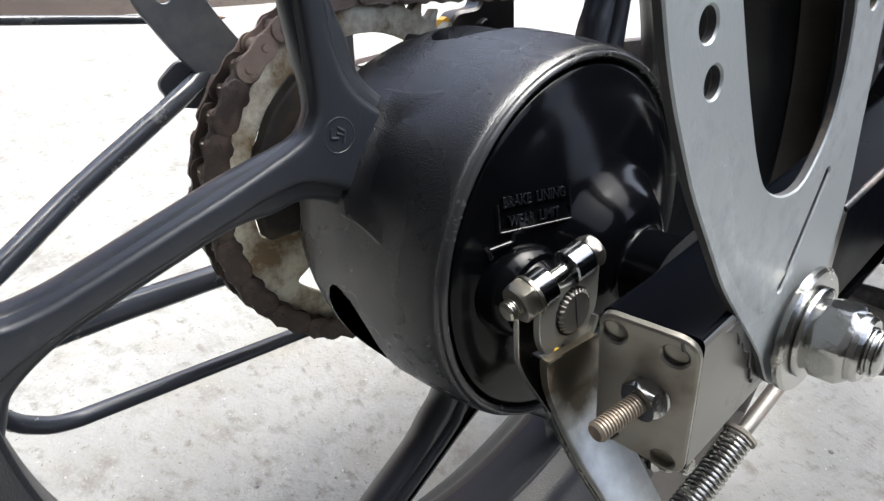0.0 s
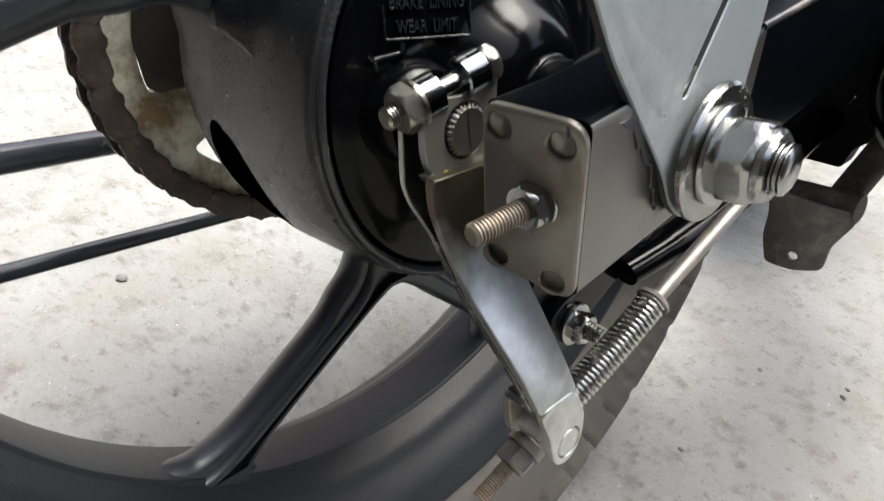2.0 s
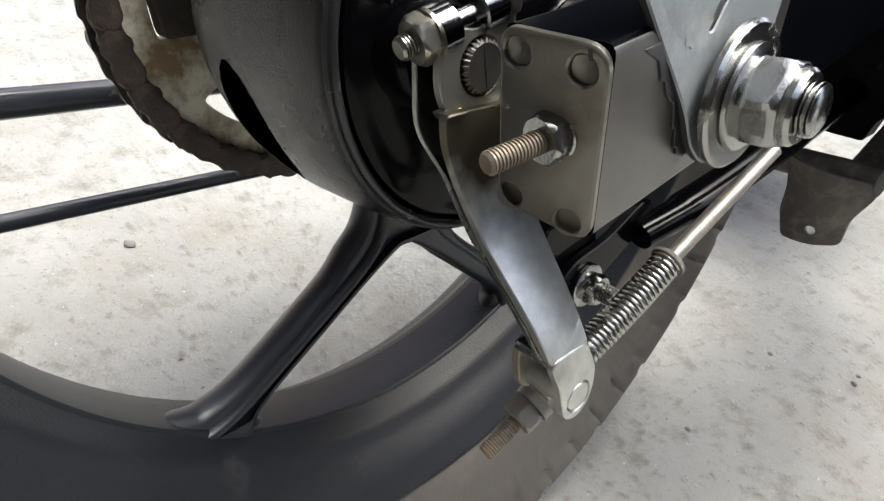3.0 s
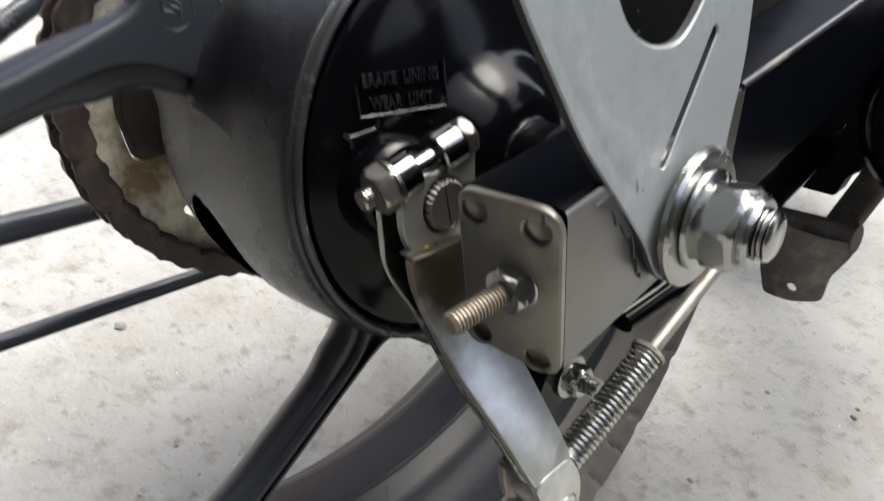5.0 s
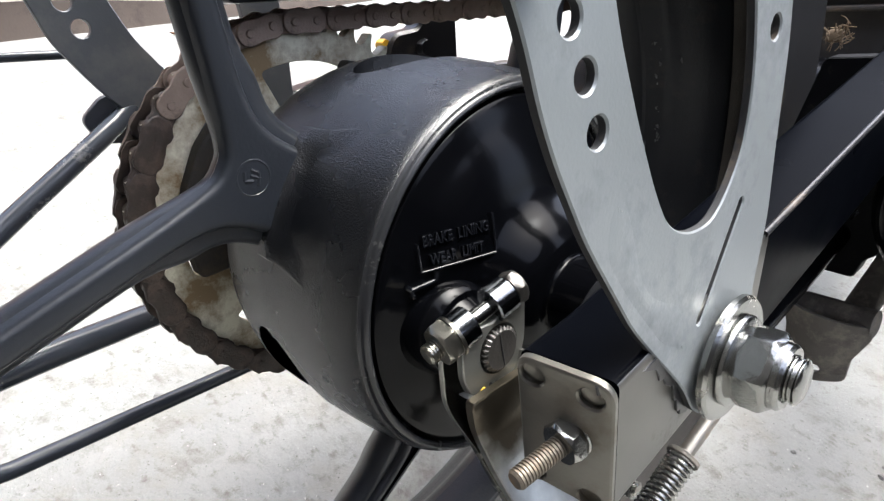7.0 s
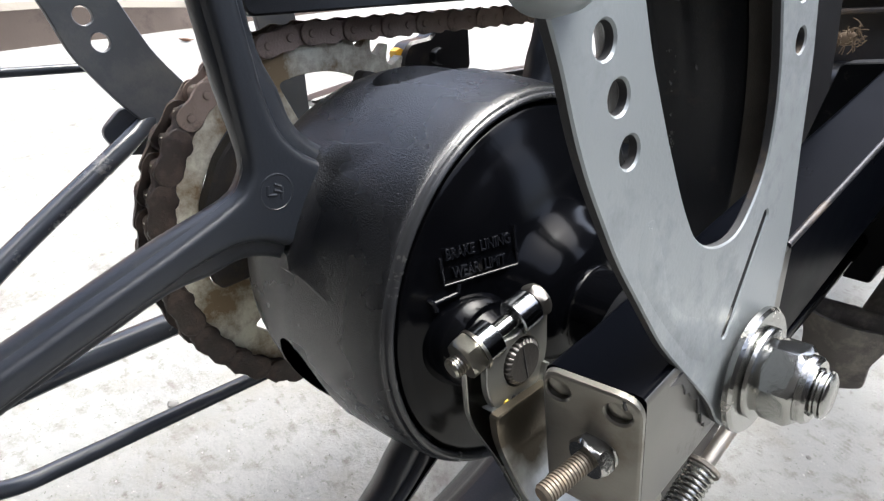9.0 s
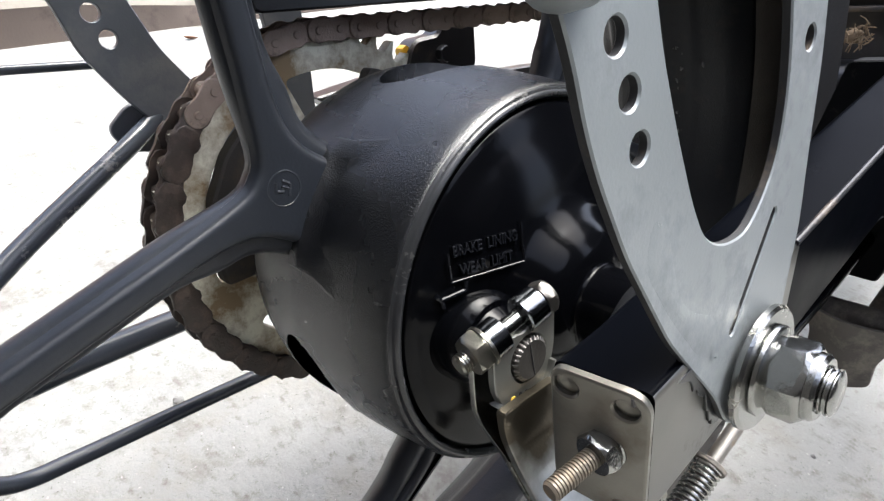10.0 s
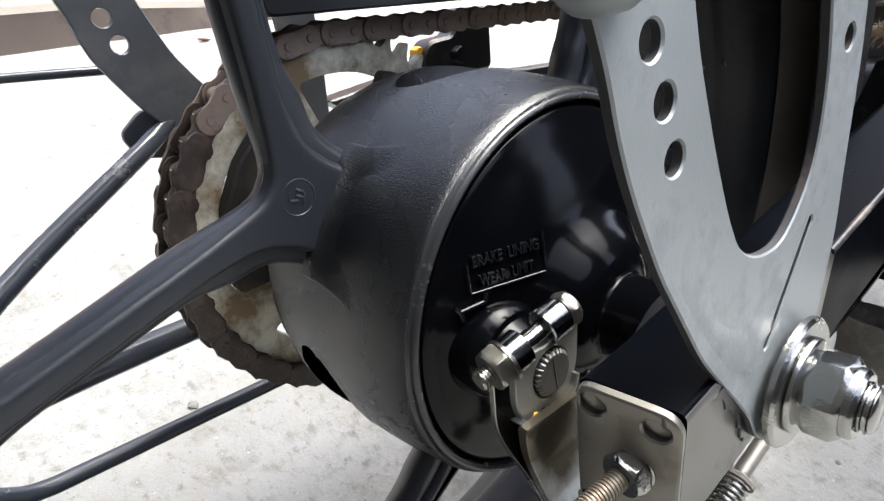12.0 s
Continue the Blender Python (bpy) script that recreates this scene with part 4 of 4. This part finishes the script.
HOLES = [circle(y, z, 0.0035) for y, z in ((-0.0833, 0.4034), (-0.0787, 0.3918), (-0.0886, 0.4143), (0.0067, 0.4053), (0.0040, 0.4190))]
HOLES.append(stadium((-0.0024, 0.3566), (-0.0223, 0.3254), 0.0017))
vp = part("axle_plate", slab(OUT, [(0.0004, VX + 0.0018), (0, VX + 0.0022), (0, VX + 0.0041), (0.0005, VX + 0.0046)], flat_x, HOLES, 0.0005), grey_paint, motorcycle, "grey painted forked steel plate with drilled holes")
vp.data.materials.append(edge_shade)
for p in vp.data.polygons:  # cut edges carry their shade as colour; back darkened for the panel's reflection
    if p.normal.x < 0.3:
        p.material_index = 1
part("pressed_rib", slab(dense(rounded([(-0.0673, 0.3755), (-0.0638, 0.3686), (-0.0603, 0.3591), (-0.0571, 0.3506), (-0.0501, 0.3430), (-0.0347, 0.3355), (-0.0300, 0.3180), (-0.0445, 0.3266), (-0.0610, 0.3450), (-0.0740, 0.3620), (-0.0730, 0.3730)], 0.005, 5), 0.002), [(0, VX + 0.004), (0.0004, VX + 0.00461), (0.0022, VX + 0.00472), (0.0040, VX + 0.00478)], flat_x), grey_paint, vp)
part("bolt_cap", lathe([(VX + 0.0040, 0.0112), (VX + 0.0060, 0.0114), (VX + 0.0100, 0.0106), (VX + 0.0130, 0.0080), (VX + 0.0143, 0.0040), (VX + 0.0145, 0.0)], 40, (-0.1058, 0.4305)), grey_paint, vp)

LX = -0.110
LO = dense(rounded([(-0.1500, 0.4950), (-0.1188, 0.4350), (-0.1116, 0.4100), (-0.0969, 0.3868), (-0.0816, 0.3684), (-0.050, 0.331), (-0.02, 0.290), (0.01, 0.290), (0.0085, 0.345), (0.0097, 0.400), (0.006, 0.480), (-0.022, 0.480), (-0.014, 0.400), (-0.018, 0.366), (-0.0450, 0.3740), (-0.0616, 0.3901), (-0.0750, 0.4087), (-0.0855, 0.4331), (-0.1090, 0.4950)], 0.006, 4), 0.004)
lp = part("axle_plate", slab(LO, [(0.0005, LX - 0.0042), (0, LX - 0.0038), (0, LX - 0.0004), (0.0005, LX)], flat_x, [circle(-0.1022, 0.4272, 0.0043), circle(-0.0973, 0.4149, 0.0043), circle(-0.108, 0.4415, 0.0043)], 0.0005), left_grey, motorcycle, "dark grey steel plate with drilled holes behind the chain")
part("dark_tab", slab(dense(rounded([(-0.0940, 0.3830), (-0.1045, 0.3740), (-0.1053, 0.3700), (-0.1000, 0.3595), (-0.0860, 0.3570), (-0.0750, 0.3575), (-0.0680, 0.3630), (-0.070, 0.381)], 0.004, 4), 0.003), [(0.0005, LX - 0.0125), (0, LX - 0.012), (0, LX - 0.0085), (0.0005, LX - 0.008)], flat_x), left_grey, lp)

# ---- guard rods on the far side ----
guard = part("side_guard", joined(
    tube(smooth_path([(-0.118, -0.0700, 0.3830), (-0.1130, -0.0880, 0.3720), (-0.1060, -0.1045, 0.3630), (-0.0894, -0.1594, 0.3332), (-0.0691, -0.1970, 0.3132), (-0.052, -0.236, 0.293)], 6), 0.0050),
    tube(smooth_path([(-0.125, 0.02, 0.259), (-0.0974, -0.0979, 0.2695), (-0.0880, -0.1318, 0.2728), (-0.0815, -0.1549, 0.2751), (-0.066, -0.210, 0.280), (-0.052, -0.236, 0.293)], 6), 0.0068),
    tube(smooth_path([(-0.115, 0.03, 0.204), (-0.1068, -0.0442, 0.2094), (-0.1010, -0.1090, 0.2134), (-0.0956, -0.1690, 0.2171), (-0.0938, -0.1880, 0.2188), (-0.0905, -0.2010, 0.2250), (-0.085, -0.214, 0.240), (-0.060, -0.232, 0.290)], 6), 0.0045)), rod_black, motorcycle, "black painted bent-rod side guard behind the wheel")
part("rod", tube([(-0.126, -0.300, 0.4150), (-0.128, -0.165, 0.4065), (-0.132, -0.08, 0.4020)], 0.0023), rod_black, guard)
part("paint_chip", tube([(-0.0905, -0.1560, 0.3381), (-0.0887, -0.1602, 0.3358)], 0.0016, 8, 0.6), chip_white, guard)

# ---- sprocket and chain ----
SPACE = WHEEL
SX, PITCH, TEETH = -0.0635, 0.0127, 46
PR = PITCH / (2 * math.sin(math.pi / TEETH))
teeth = []
for k in range(TEETH):
    for f, r in ((0.0, PR - 0.0044), (0.14, PR - 0.0042), (0.28, PR - 0.0020), (0.42, PR + 0.0034), (0.5, PR + 0.0042), (0.58, PR + 0.0034), (0.72, PR - 0.0020), (0.86, PR - 0.0042)):
        teeth.append(polar(r, 360 / TEETH * (k + f)))
wins = []
for a0, a1 in ((126, 196), (222, 292), (312, 378), (38, 106)):
    loop = []
    for i in range(13):
        loop.append(Vector(polar(0.0742, a0 + (a1 - a0) * i / 12)))
    for i in range(9):
        loop.append(Vector(polar(0.0490, a1 - 5 - (a1 - a0 - 10) * i / 8)))
    wins.append(rounded([tuple(p) for p in loop], [0.010] + [0.004] * 11 + [0.010, 0.010] + [0.004] * 7 + [0.010], 4))
wins.append(circle(*AX, 0.030, 48))
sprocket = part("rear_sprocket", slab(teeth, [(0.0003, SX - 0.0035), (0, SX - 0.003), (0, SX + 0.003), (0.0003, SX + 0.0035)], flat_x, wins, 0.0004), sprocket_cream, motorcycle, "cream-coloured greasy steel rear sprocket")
for k in range(4):
    y, z = polar(0.0405, 90 * k + 115)
    part("hex_nut", hexagon((SX + 0.0030, y, z), (SX + 0.0100, y, z), 0.013), dull_steel, sprocket)

for a0, a1, r1 in ((122, 199, 0.0748), (46, 75, 0.0770), (226, 286, 0.0690), (318, 366, 0.0690)):
    lobe = [polar(0.038, a0 - 6), polar(0.055, a0 + 1), polar(r1, a0 + 5)] + [polar(r1 + 0.001, a0 + 5 + (a1 - a0 - 10) * k / 4) for k in range(1, 4)] + [polar(r1, a1 - 5), polar(0.055, a1 - 1), polar(0.038, a1 + 6)]
    part("carrier_lobe", slab(dense(rounded(lobe, 0.004, 4), 0.004), [(0.001, SX + 0.0042), (0, SX + 0.0052), (0, SX + 0.0120), (0.0012, SX + 0.0132)], flat_x), engine_dirt, sprocket)

chain = part("drive_chain", lathe([(SX - 0.0030, 0.0040), (SX + 0.0030, 0.0040)], 16, polar(PR, 90)), chain_rust, motorcycle, "rusty brown roller chain caked with old grease")
pins = [(PITCH * (27 - i), 0.305 + PR - 0.018 * PITCH * (27 - i)) for i in range(27)]
pins += [polar(PR, 90 + 360 / TEETH * i) for i in range(TEETH // 2 + 3)]
ly, lz = pins[-1]
dy, dz = math.cos(radians(12)), math.sin(radians(12))
pins += [(ly + PITCH * (i + 1) * dy, lz + PITCH * (i + 1) * dz) for i in range(24)]


def link_mesh(x_plate, thick, with_pins, mat, R=0.0061, lumps=0.0):
    def half(s):
        pts = []
        for k in range(9):
            a = math.pi / 2 + math.pi * k / 8
            pts.append((R * math.cos(a), R * math.sin(a)))
        pts.append((PITCH / 2, -R * 0.84))
        for k in range(9):
            a = -math.pi / 2 + math.pi * k / 8
            pts.append((PITCH + R * math.cos(a), R * math.sin(a)))
        pts.append((PITCH / 2, R * 0.84))
        x0 = s * x_plate
        return slab(pts, [(0, x0 - s * thick), (0, x0 - s * 0.0003), (0.0004, x0)], lambda u, v, h: (h, u, v))
    bits = [half(1), half(-1)]
    for u in (0, PITCH):
        if with_pins:
            bits.append(turned([(0, 0.0017), (0.0005, 0.0021), (0.0164, 0.0021), (0.0169, 0.0017)], (-0.00845, u, 0), (1, u, 0), 14))
        else:
            bits.append(turned([(0, 0.0040), (0.0084, 0.0040)], (-0.0042, u, 0), (1, u, 0), 16))
    whole = joined(*bits)
    if lumps:
        bmesh.ops.subdivide_edges(whole, edges=[e for e in whole.edges if e.calc_length() > 0.004], cuts=2, use_grid_fill=True)
        for v in whole.verts:
            v.co += lumps * noise.noise_vector(v.co * 260) + Vector((0, 0, 0.7 * lumps * noise.noise(v.co * 90)))
    me = finish(whole, 30 if not lumps else 60)
    me.materials.append(mat)
    return me


meshes = {}
meshes["dry"] = (link_mesh(0.0076, 0.0016, True, chain_rust), link_mesh(0.0057, 0.0014, False, chain_rust, 0.0056))
meshes["wet"] = (link_mesh(0.0084, 0.0024, True, chain_grease, 0.0068, 0.0010), link_mesh(0.0068, 0.0024, False, chain_grease, 0.0067, 0.0011))
for i, (p, q) in enumerate(zip(pins, pins[1:])):
    ob = new("link", meshes["dry" if i < 33 else "wet"][i % 2])
    ob.parent = chain
    a = math.atan2(q[1] - p[1], q[0] - p[0])
    ob.matrix_local = SPACE @ Matrix.Translation((SX, p[0], p[1])) @ Matrix.Rotation(a, 4, "X")

SPACE = Matrix()

# ---- chain cover above ----
cover = part("chain_cover", slab(dense(rounded([(-0.060, 0.4213), (0.34, 0.4190), (0.34, 0.444), (-0.067, 0.446)], 0.004, 4), 0.01), [(0.001, -0.080), (0, -0.079), (0, -0.031), (0.001, -0.030)], flat_x), frame_black, motorcycle, "black sheet-metal chain cover above the chain")

part("side_strip", slab(dense(rounded([(-0.062, 0.4300), (0.34, 0.4280), (0.34, 0.4435), (-0.067, 0.4455)], 0.004, 4), 0.01), [(0.0006, -0.0296), (0, -0.0290), (0, -0.0272), (0.0006, -0.0268)], flat_x), left_grey, cover)

# ---- far-side chain adjuster ----
adj = part("chain_adjuster", slab(dense(rounded([(0.076, 0.374), (0.070, 0.385), (0.078, 0.398), (0.100, 0.3995), (0.104, 0.415), (0.134, 0.415), (0.134, 0.374)], 0.006, 4), 0.003), [(0.002, -0.110), (0, -0.108), (0, -0.096), (0.002, -0.094)], flat_x), frame_black, motorcycle, "black chain adjuster lug with an amber cap")
part("arm_plate", slab(dense(rounded([(0.012, 0.3700), (0.045, 0.3500), (0.10, 0.330), (0.40, 0.315), (0.40, 0.3600), (0.190, 0.3655), (0.134, 0.3735), (0.09, 0.3800)], 0.003, 3), 0.006), [(0.001, -0.132), (0, -0.131), (0, -0.115), (0.001, -0.114)], flat_x), frame_black, adj)
part("lug_bolt", hexagon((-0.094, 0.100, 0.387), (-0.088, 0.100, 0.387), 0.010), frame_black, adj)
part("amber_cap", hexagon((-0.104, 0.0729, 0.3913), (-0.097, 0.0729, 0.3913), 0.0068), amber, adj)

# ---- stand bracket in front of the wheel ----
peg = part("stand_bracket", tube([(0.02, 0.222, 0.222), (0.10, 0.219, 0.222), (0.165, 0.212, 0.224)], 0.0085, 20), worn_black, motorcycle, "worn black stand bracket with a drilled tab")
part("leg_tube", tube([(0.150, 0.212, 0.215), (0.160, 0.245, 0.250), (0.165, 0.300, 0.310)], 0.0090, 20), worn_black, peg)
tabp = [(0.117, 0.230), (0.1635, 0.2246), (0.1660, 0.2160), (0.1580, 0.200), (0.1565, 0.1834), (0.142, 0.1795), (0.1238, 0.1780), (0.1190, 0.1950), (0.1204, 0.2110)]


def tab_lay(u, v, h):
    curl = 0.010 * ((u - 0.14) / 0.02) ** 2
    return (u, 0.203 - h + curl * 0.6 - (v - 0.195) * 0.15, v)


part("tab", slab(dense(rounded(tabp, 0.003, 3), 0.002), [(0.0004, 0.0), (0, 0.0004), (0, 0.0028), (0.0004, 0.0032)], tab_lay, [circle(0.1405, 0.1889, 0.0030, 20)], 0.0003), worn_black, peg)

# ---- loose stones on the concrete ----
def pebble(x, y, r, seed):
    rnd = random.Random(seed)
    bm = bmesh.new()
    bmesh.ops.create_icosphere(bm, subdivisions=2, radius=r)
    for v in bm.verts:
        v.co *= 0.8 + 0.45 * noise.noise(v.co * (1.3 / r) + Vector((seed * 3.1, 0, 0)))
        v.co.z *= 0.6
    low = min(v.co.z for v in bm.verts)
    bm.transform(Matrix.Translation((0, 0, -low - 0.001)) @ Matrix.Rotation(rnd.random() * 6, 4, "Z"))
    me = finish(bm, 25)
    me.materials.append(stone)
    ob = new("pebble", me)
    ob.location = (x, y, 0.003 * noise.noise((x * 4, y * 4, 0.3)))
    return tagged(ob, "small grey loose pebble on pale concrete", "pebble", "pebbles")


for i, (x, y, r) in enumerate(((0.095, 0.385, 0.0032), (0.095, 0.227, 0.0030), (0.164, 0.425, 0.0042), (0.163, 0.441, 0.0030), (-0.34, -0.058, 0.0062), (0.138, 0.311, 0.0016), (-0.187, -0.076, 0.0022), (0.154, 0.512, 0.0018), (0.03, 0.275, 0.0014), (-0.158, -0.019, 0.0016), (-0.162, -0.113, 0.0014))):
    pebble(x, y, r, i + 1)

# ---- engine and exhaust in front of the wheel ----
def soft_block(x0, x1, y0, y1, z0, z1, r, lean=0.0):
    """A block with rounded edges, its rear face leaning forwards."""
    bm = bmesh.new()
    bmesh.ops.create_cube(bm, size=1.0)
    for v in bm.verts:
        v.co = Vector((x0 + (v.co.x + 0.5) * (x1 - x0), y0 + (v.co.y + 0.5) * (y1 - y0), z0 + (v.co.z + 0.5) * (z1 - z0)))
        v.co.y += lean * (v.co.z - z0)
    bmesh.ops.bevel(bm, geom=bm.edges[:], offset=r, segments=4, profile=0.5, affect="EDGES")
    return bm


engine = part("engine_case", soft_block(-0.22, 0.095, 0.620, 0.95, 0.275, 0.60, 0.03, 0.1), engine_dirt, motorcycle, "dirty dark engine case in front of the wheel")
part("case_cover", soft_block(-0.06, 0.115, 0.580, 0.90, 0.255, 0.325, 0.02, 0.0), frame_black, engine)
part("sump", soft_block(-0.12, 0.070, 0.610, 0.90, 0.180, 0.285, 0.02), engine_dirt, engine)
for z in (0.375, 0.395, 0.415, 0.435, 0.455):
    part("cooling_fin", soft_block(-0.18, 0.080, 0.610, 0.80, z, z + 0.006, 0.002), engine_dirt, engine)
# frame bracket at the foot of the engine, with its gap
bracket = [(0.1000, 0.2400), (0.1090, 0.2378), (0.1228, 0.2362), (0.1415, 0.2352), (0.1450, 0.2480), (0.1720, 0.2700), (0.1740, 0.3420), (0.1500, 0.3720), (0.1050, 0.3700), (0.0850, 0.3000)]
part("frame_bracket", slab(dense(rounded(bracket, 0.003, 4), 0.004), [(0.0008, 0.2450), (0, 0.2458), (0, 0.2620), (0.0008, 0.2628)], lambda u, v, h: (u, h, v), [stadium((0.1343, 0.2742), (0.1372, 0.2790), 0.0011)], 0.0003), guard_black, engine)
# frayed brown rag tucked in above the case
rnd = random.Random(4)
shreds = []
for i in range(46):
    a = Vector((0.002 + rnd.uniform(-0.016, 0.018), 0.592 + rnd.uniform(-0.006, 0.010), 0.354 + rnd.uniform(-0.010, 0.010)))
    b = a + Vector((rnd.uniform(-0.010, 0.012), rnd.uniform(-0.006, 0.006), rnd.uniform(-0.013, 0.010)))
    shreds.append(tube([a, a.lerp(b, 0.5) + Vector((0, 0, rnd.uniform(-0.002, 0.003))), b], 0.0006, 6))
shreds.append(soft_block(-0.004, 0.012, 0.596, 0.612, 0.344, 0.358, 0.005))
rag = part("frayed_rag", joined(*shreds), rag_brown, motorcycle, "frayed brown rag tucked in behind the wheel")
tagged(rag, "frayed brown rag tucked in behind the wheel", kind="stuff")
# curved splash guard round the front of the tyre
SPACE = WHEEL
guard_loop = [(0.335, -8 + i * 4) for i in range(22)]
bm = bmesh.new()
rows = []
for r, a in guard_loop:
    row = []
    for x, dr in ((-0.060, -0.012), (-0.058, 0.0), (0.017, 0.004), (0.090, 0.0), (0.0985, -0.120), (0.0960, -0.120), (0.088, -0.003), (0.017, 0.001), (-0.056, -0.003), (-0.0575, -0.012)):
        y, z = polar(r + dr, a)
        row.append(bm.verts.new((x, y, z)))
    rows.append(row)
for p, q in zip(rows, rows[1:]):
    for k in range(10):
        bm.faces.new((p[k], p[(k + 1) % 10], q[(k + 1) % 10], q[k]))
bm.faces.new(rows[0])
bm.faces.new(rows[-1])
part("splash_guard", bm, guard_black, motorcycle, "black plastic splash guard, muddy along its edge")
SPACE = Matrix()
# exhaust: a bent pipe and a dark silencer
pipe = part("exhaust_pipe", tube(smooth_path([(0.178, 0.290, 0.262), (0.176, 0.340, 0.255), (0.168, 0.420, 0.248), (0.150, 0.52, 0.24), (0.09, 0.64, 0.25)], 8), 0.017, 28), pipe_brown, motorcycle, "brown heat-stained exhaust pipe")
part("silencer", turned([(0.006, 0.0), (0.006, 0.034), (0.001, 0.0375), (0.0, 0.041), (0.001, 0.0445), (0.004, 0.0475), (0.009, 0.0485), (0.011, 0.0505), (0.020, 0.0530), (0.050, 0.0550), (0.350, 0.0550), (0.420, 0.03)], (0.2045, 0.190, 0.3000), (0.190, 0.80, 0.285), 72), gloss_black, motorcycle, "glossy black silencer with a stepped end cap")

# ---- raised kerb and strip beyond the yard ----
def kerb_line(y):
    return -1.675 - 0.11 * (y - 0.06)


bm = bmesh.new()
rows = []
for i in range(121):
    y = -6 + 0.1 * i
    x = kerb_line(y) + 0.010 * noise.noise((y * 3, 0.2, 0.0))
    h = 0.098 + 0.006 * noise.noise((y * 2.3, 1.7, 0.0)) - 0.045 * min(1.0, max(0.0, (y - 0.25) / 0.5))
    rows.append([bm.verts.new(p) for p in ((x + 0.02, y, -0.02), (x + 0.004, y, 0.012), (x - 0.006, y, h - 0.014), (x - 0.022, y, h), (x - 0.4, y, h + 0.004), (x - 2.2, y, h + 0.01), (x - 2.21, y, -0.02))])
for p, q in zip(rows, rows[1:]):
    for k in range(6):
        bm.faces.new((p[k], p[k + 1], q[k + 1], q[k]))
kerb = setting("kerb", bm, kerb_face, "low weathered brown kerb with a pale concrete top", "kerb")
kerb.data.materials.append(kerb_top)
for p in kerb.data.polygons:
    if abs(p.normal.z) > 0.6 and p.center.z > 0.03:
        p.material_index = 1
# plain walls that close the yard; the dark ones are unseen, for reflections
def wall(name, x0, x1, y0, y1, h, mat, label):
    bm = bmesh.new()
    bmesh.ops.create_cube(bm, size=1.0)
    for v in bm.verts:
        v.co = Vector((x0 + (v.co.x + 0.5) * (x1 - x0), y0 + (v.co.y + 0.5) * (y1 - y0), -0.02 + (v.co.z + 0.5) * (h + 0.02)))
    bmesh.ops.bevel(bm, geom=bm.edges[:], offset=0.01, segments=2, affect="EDGES")
    return setting(name, bm, mat, label, "wall")


# three unseen walls added as dark reflections; their gap leaves the panel's streak
wall("unseen_wall_east", 1.80, 2.00, -0.898, 1.46, 1.6, wall_dark, "unseen dark plain wall beside the yard, added to darken reflections")
wall("unseen_wall_north", 0.16, 1.42, 1.72, 1.90, 1.9, wall_dark, "unseen dark plain wall past the gap, added to darken reflections")
wall("unseen_wall_south", -1.45, 2.00, -1.10, -0.90, 2.0, wall_dark, "unseen dark plain wall behind the yard, added to darken reflections")
wall("wall_west", -5.2, -5.0, -3.0, 9.0, 2.2, brick_wall, "salmon brick wall beyond the raised strip")


# ---- dry leaf ----
bm = bmesh.new()
rows = []
for i in range(9):
    t = i / 8
    w = 0.013 * math.sin(math.pi * min(1.0, t * 1.05 + 0.02)) + 0.0006
    c = Vector((0.03 * (t - 0.5), 0.055 * (t - 0.5), 0.004 + 0.010 * (2 * t - 1) ** 2))
    rows.append([bm.verts.new(c + Vector((w * s * 0.8, -w * s * 0.4, abs(s) * w * 0.7))) for s in (-1, -0.5, 0, 0.5, 1)])
for p, q in zip(rows, rows[1:]):
    for k in range(4):
        bm.faces.new((p[k], p[k + 1], q[k + 1], q[k]))
bmesh.ops.solidify(bm, geom=bm.faces[:], thickness=0.0006)
me = finish(bm, 60)
me.materials.append(leaf_brown)
leaf = new("leaf", me)
leaf.scale = (0.65, 0.65, 0.65)
leaf.location = (-1.59, 0.505, -0.002)
tagged(leaf, "dry curled brown leaf lying on the concrete", "leaf")
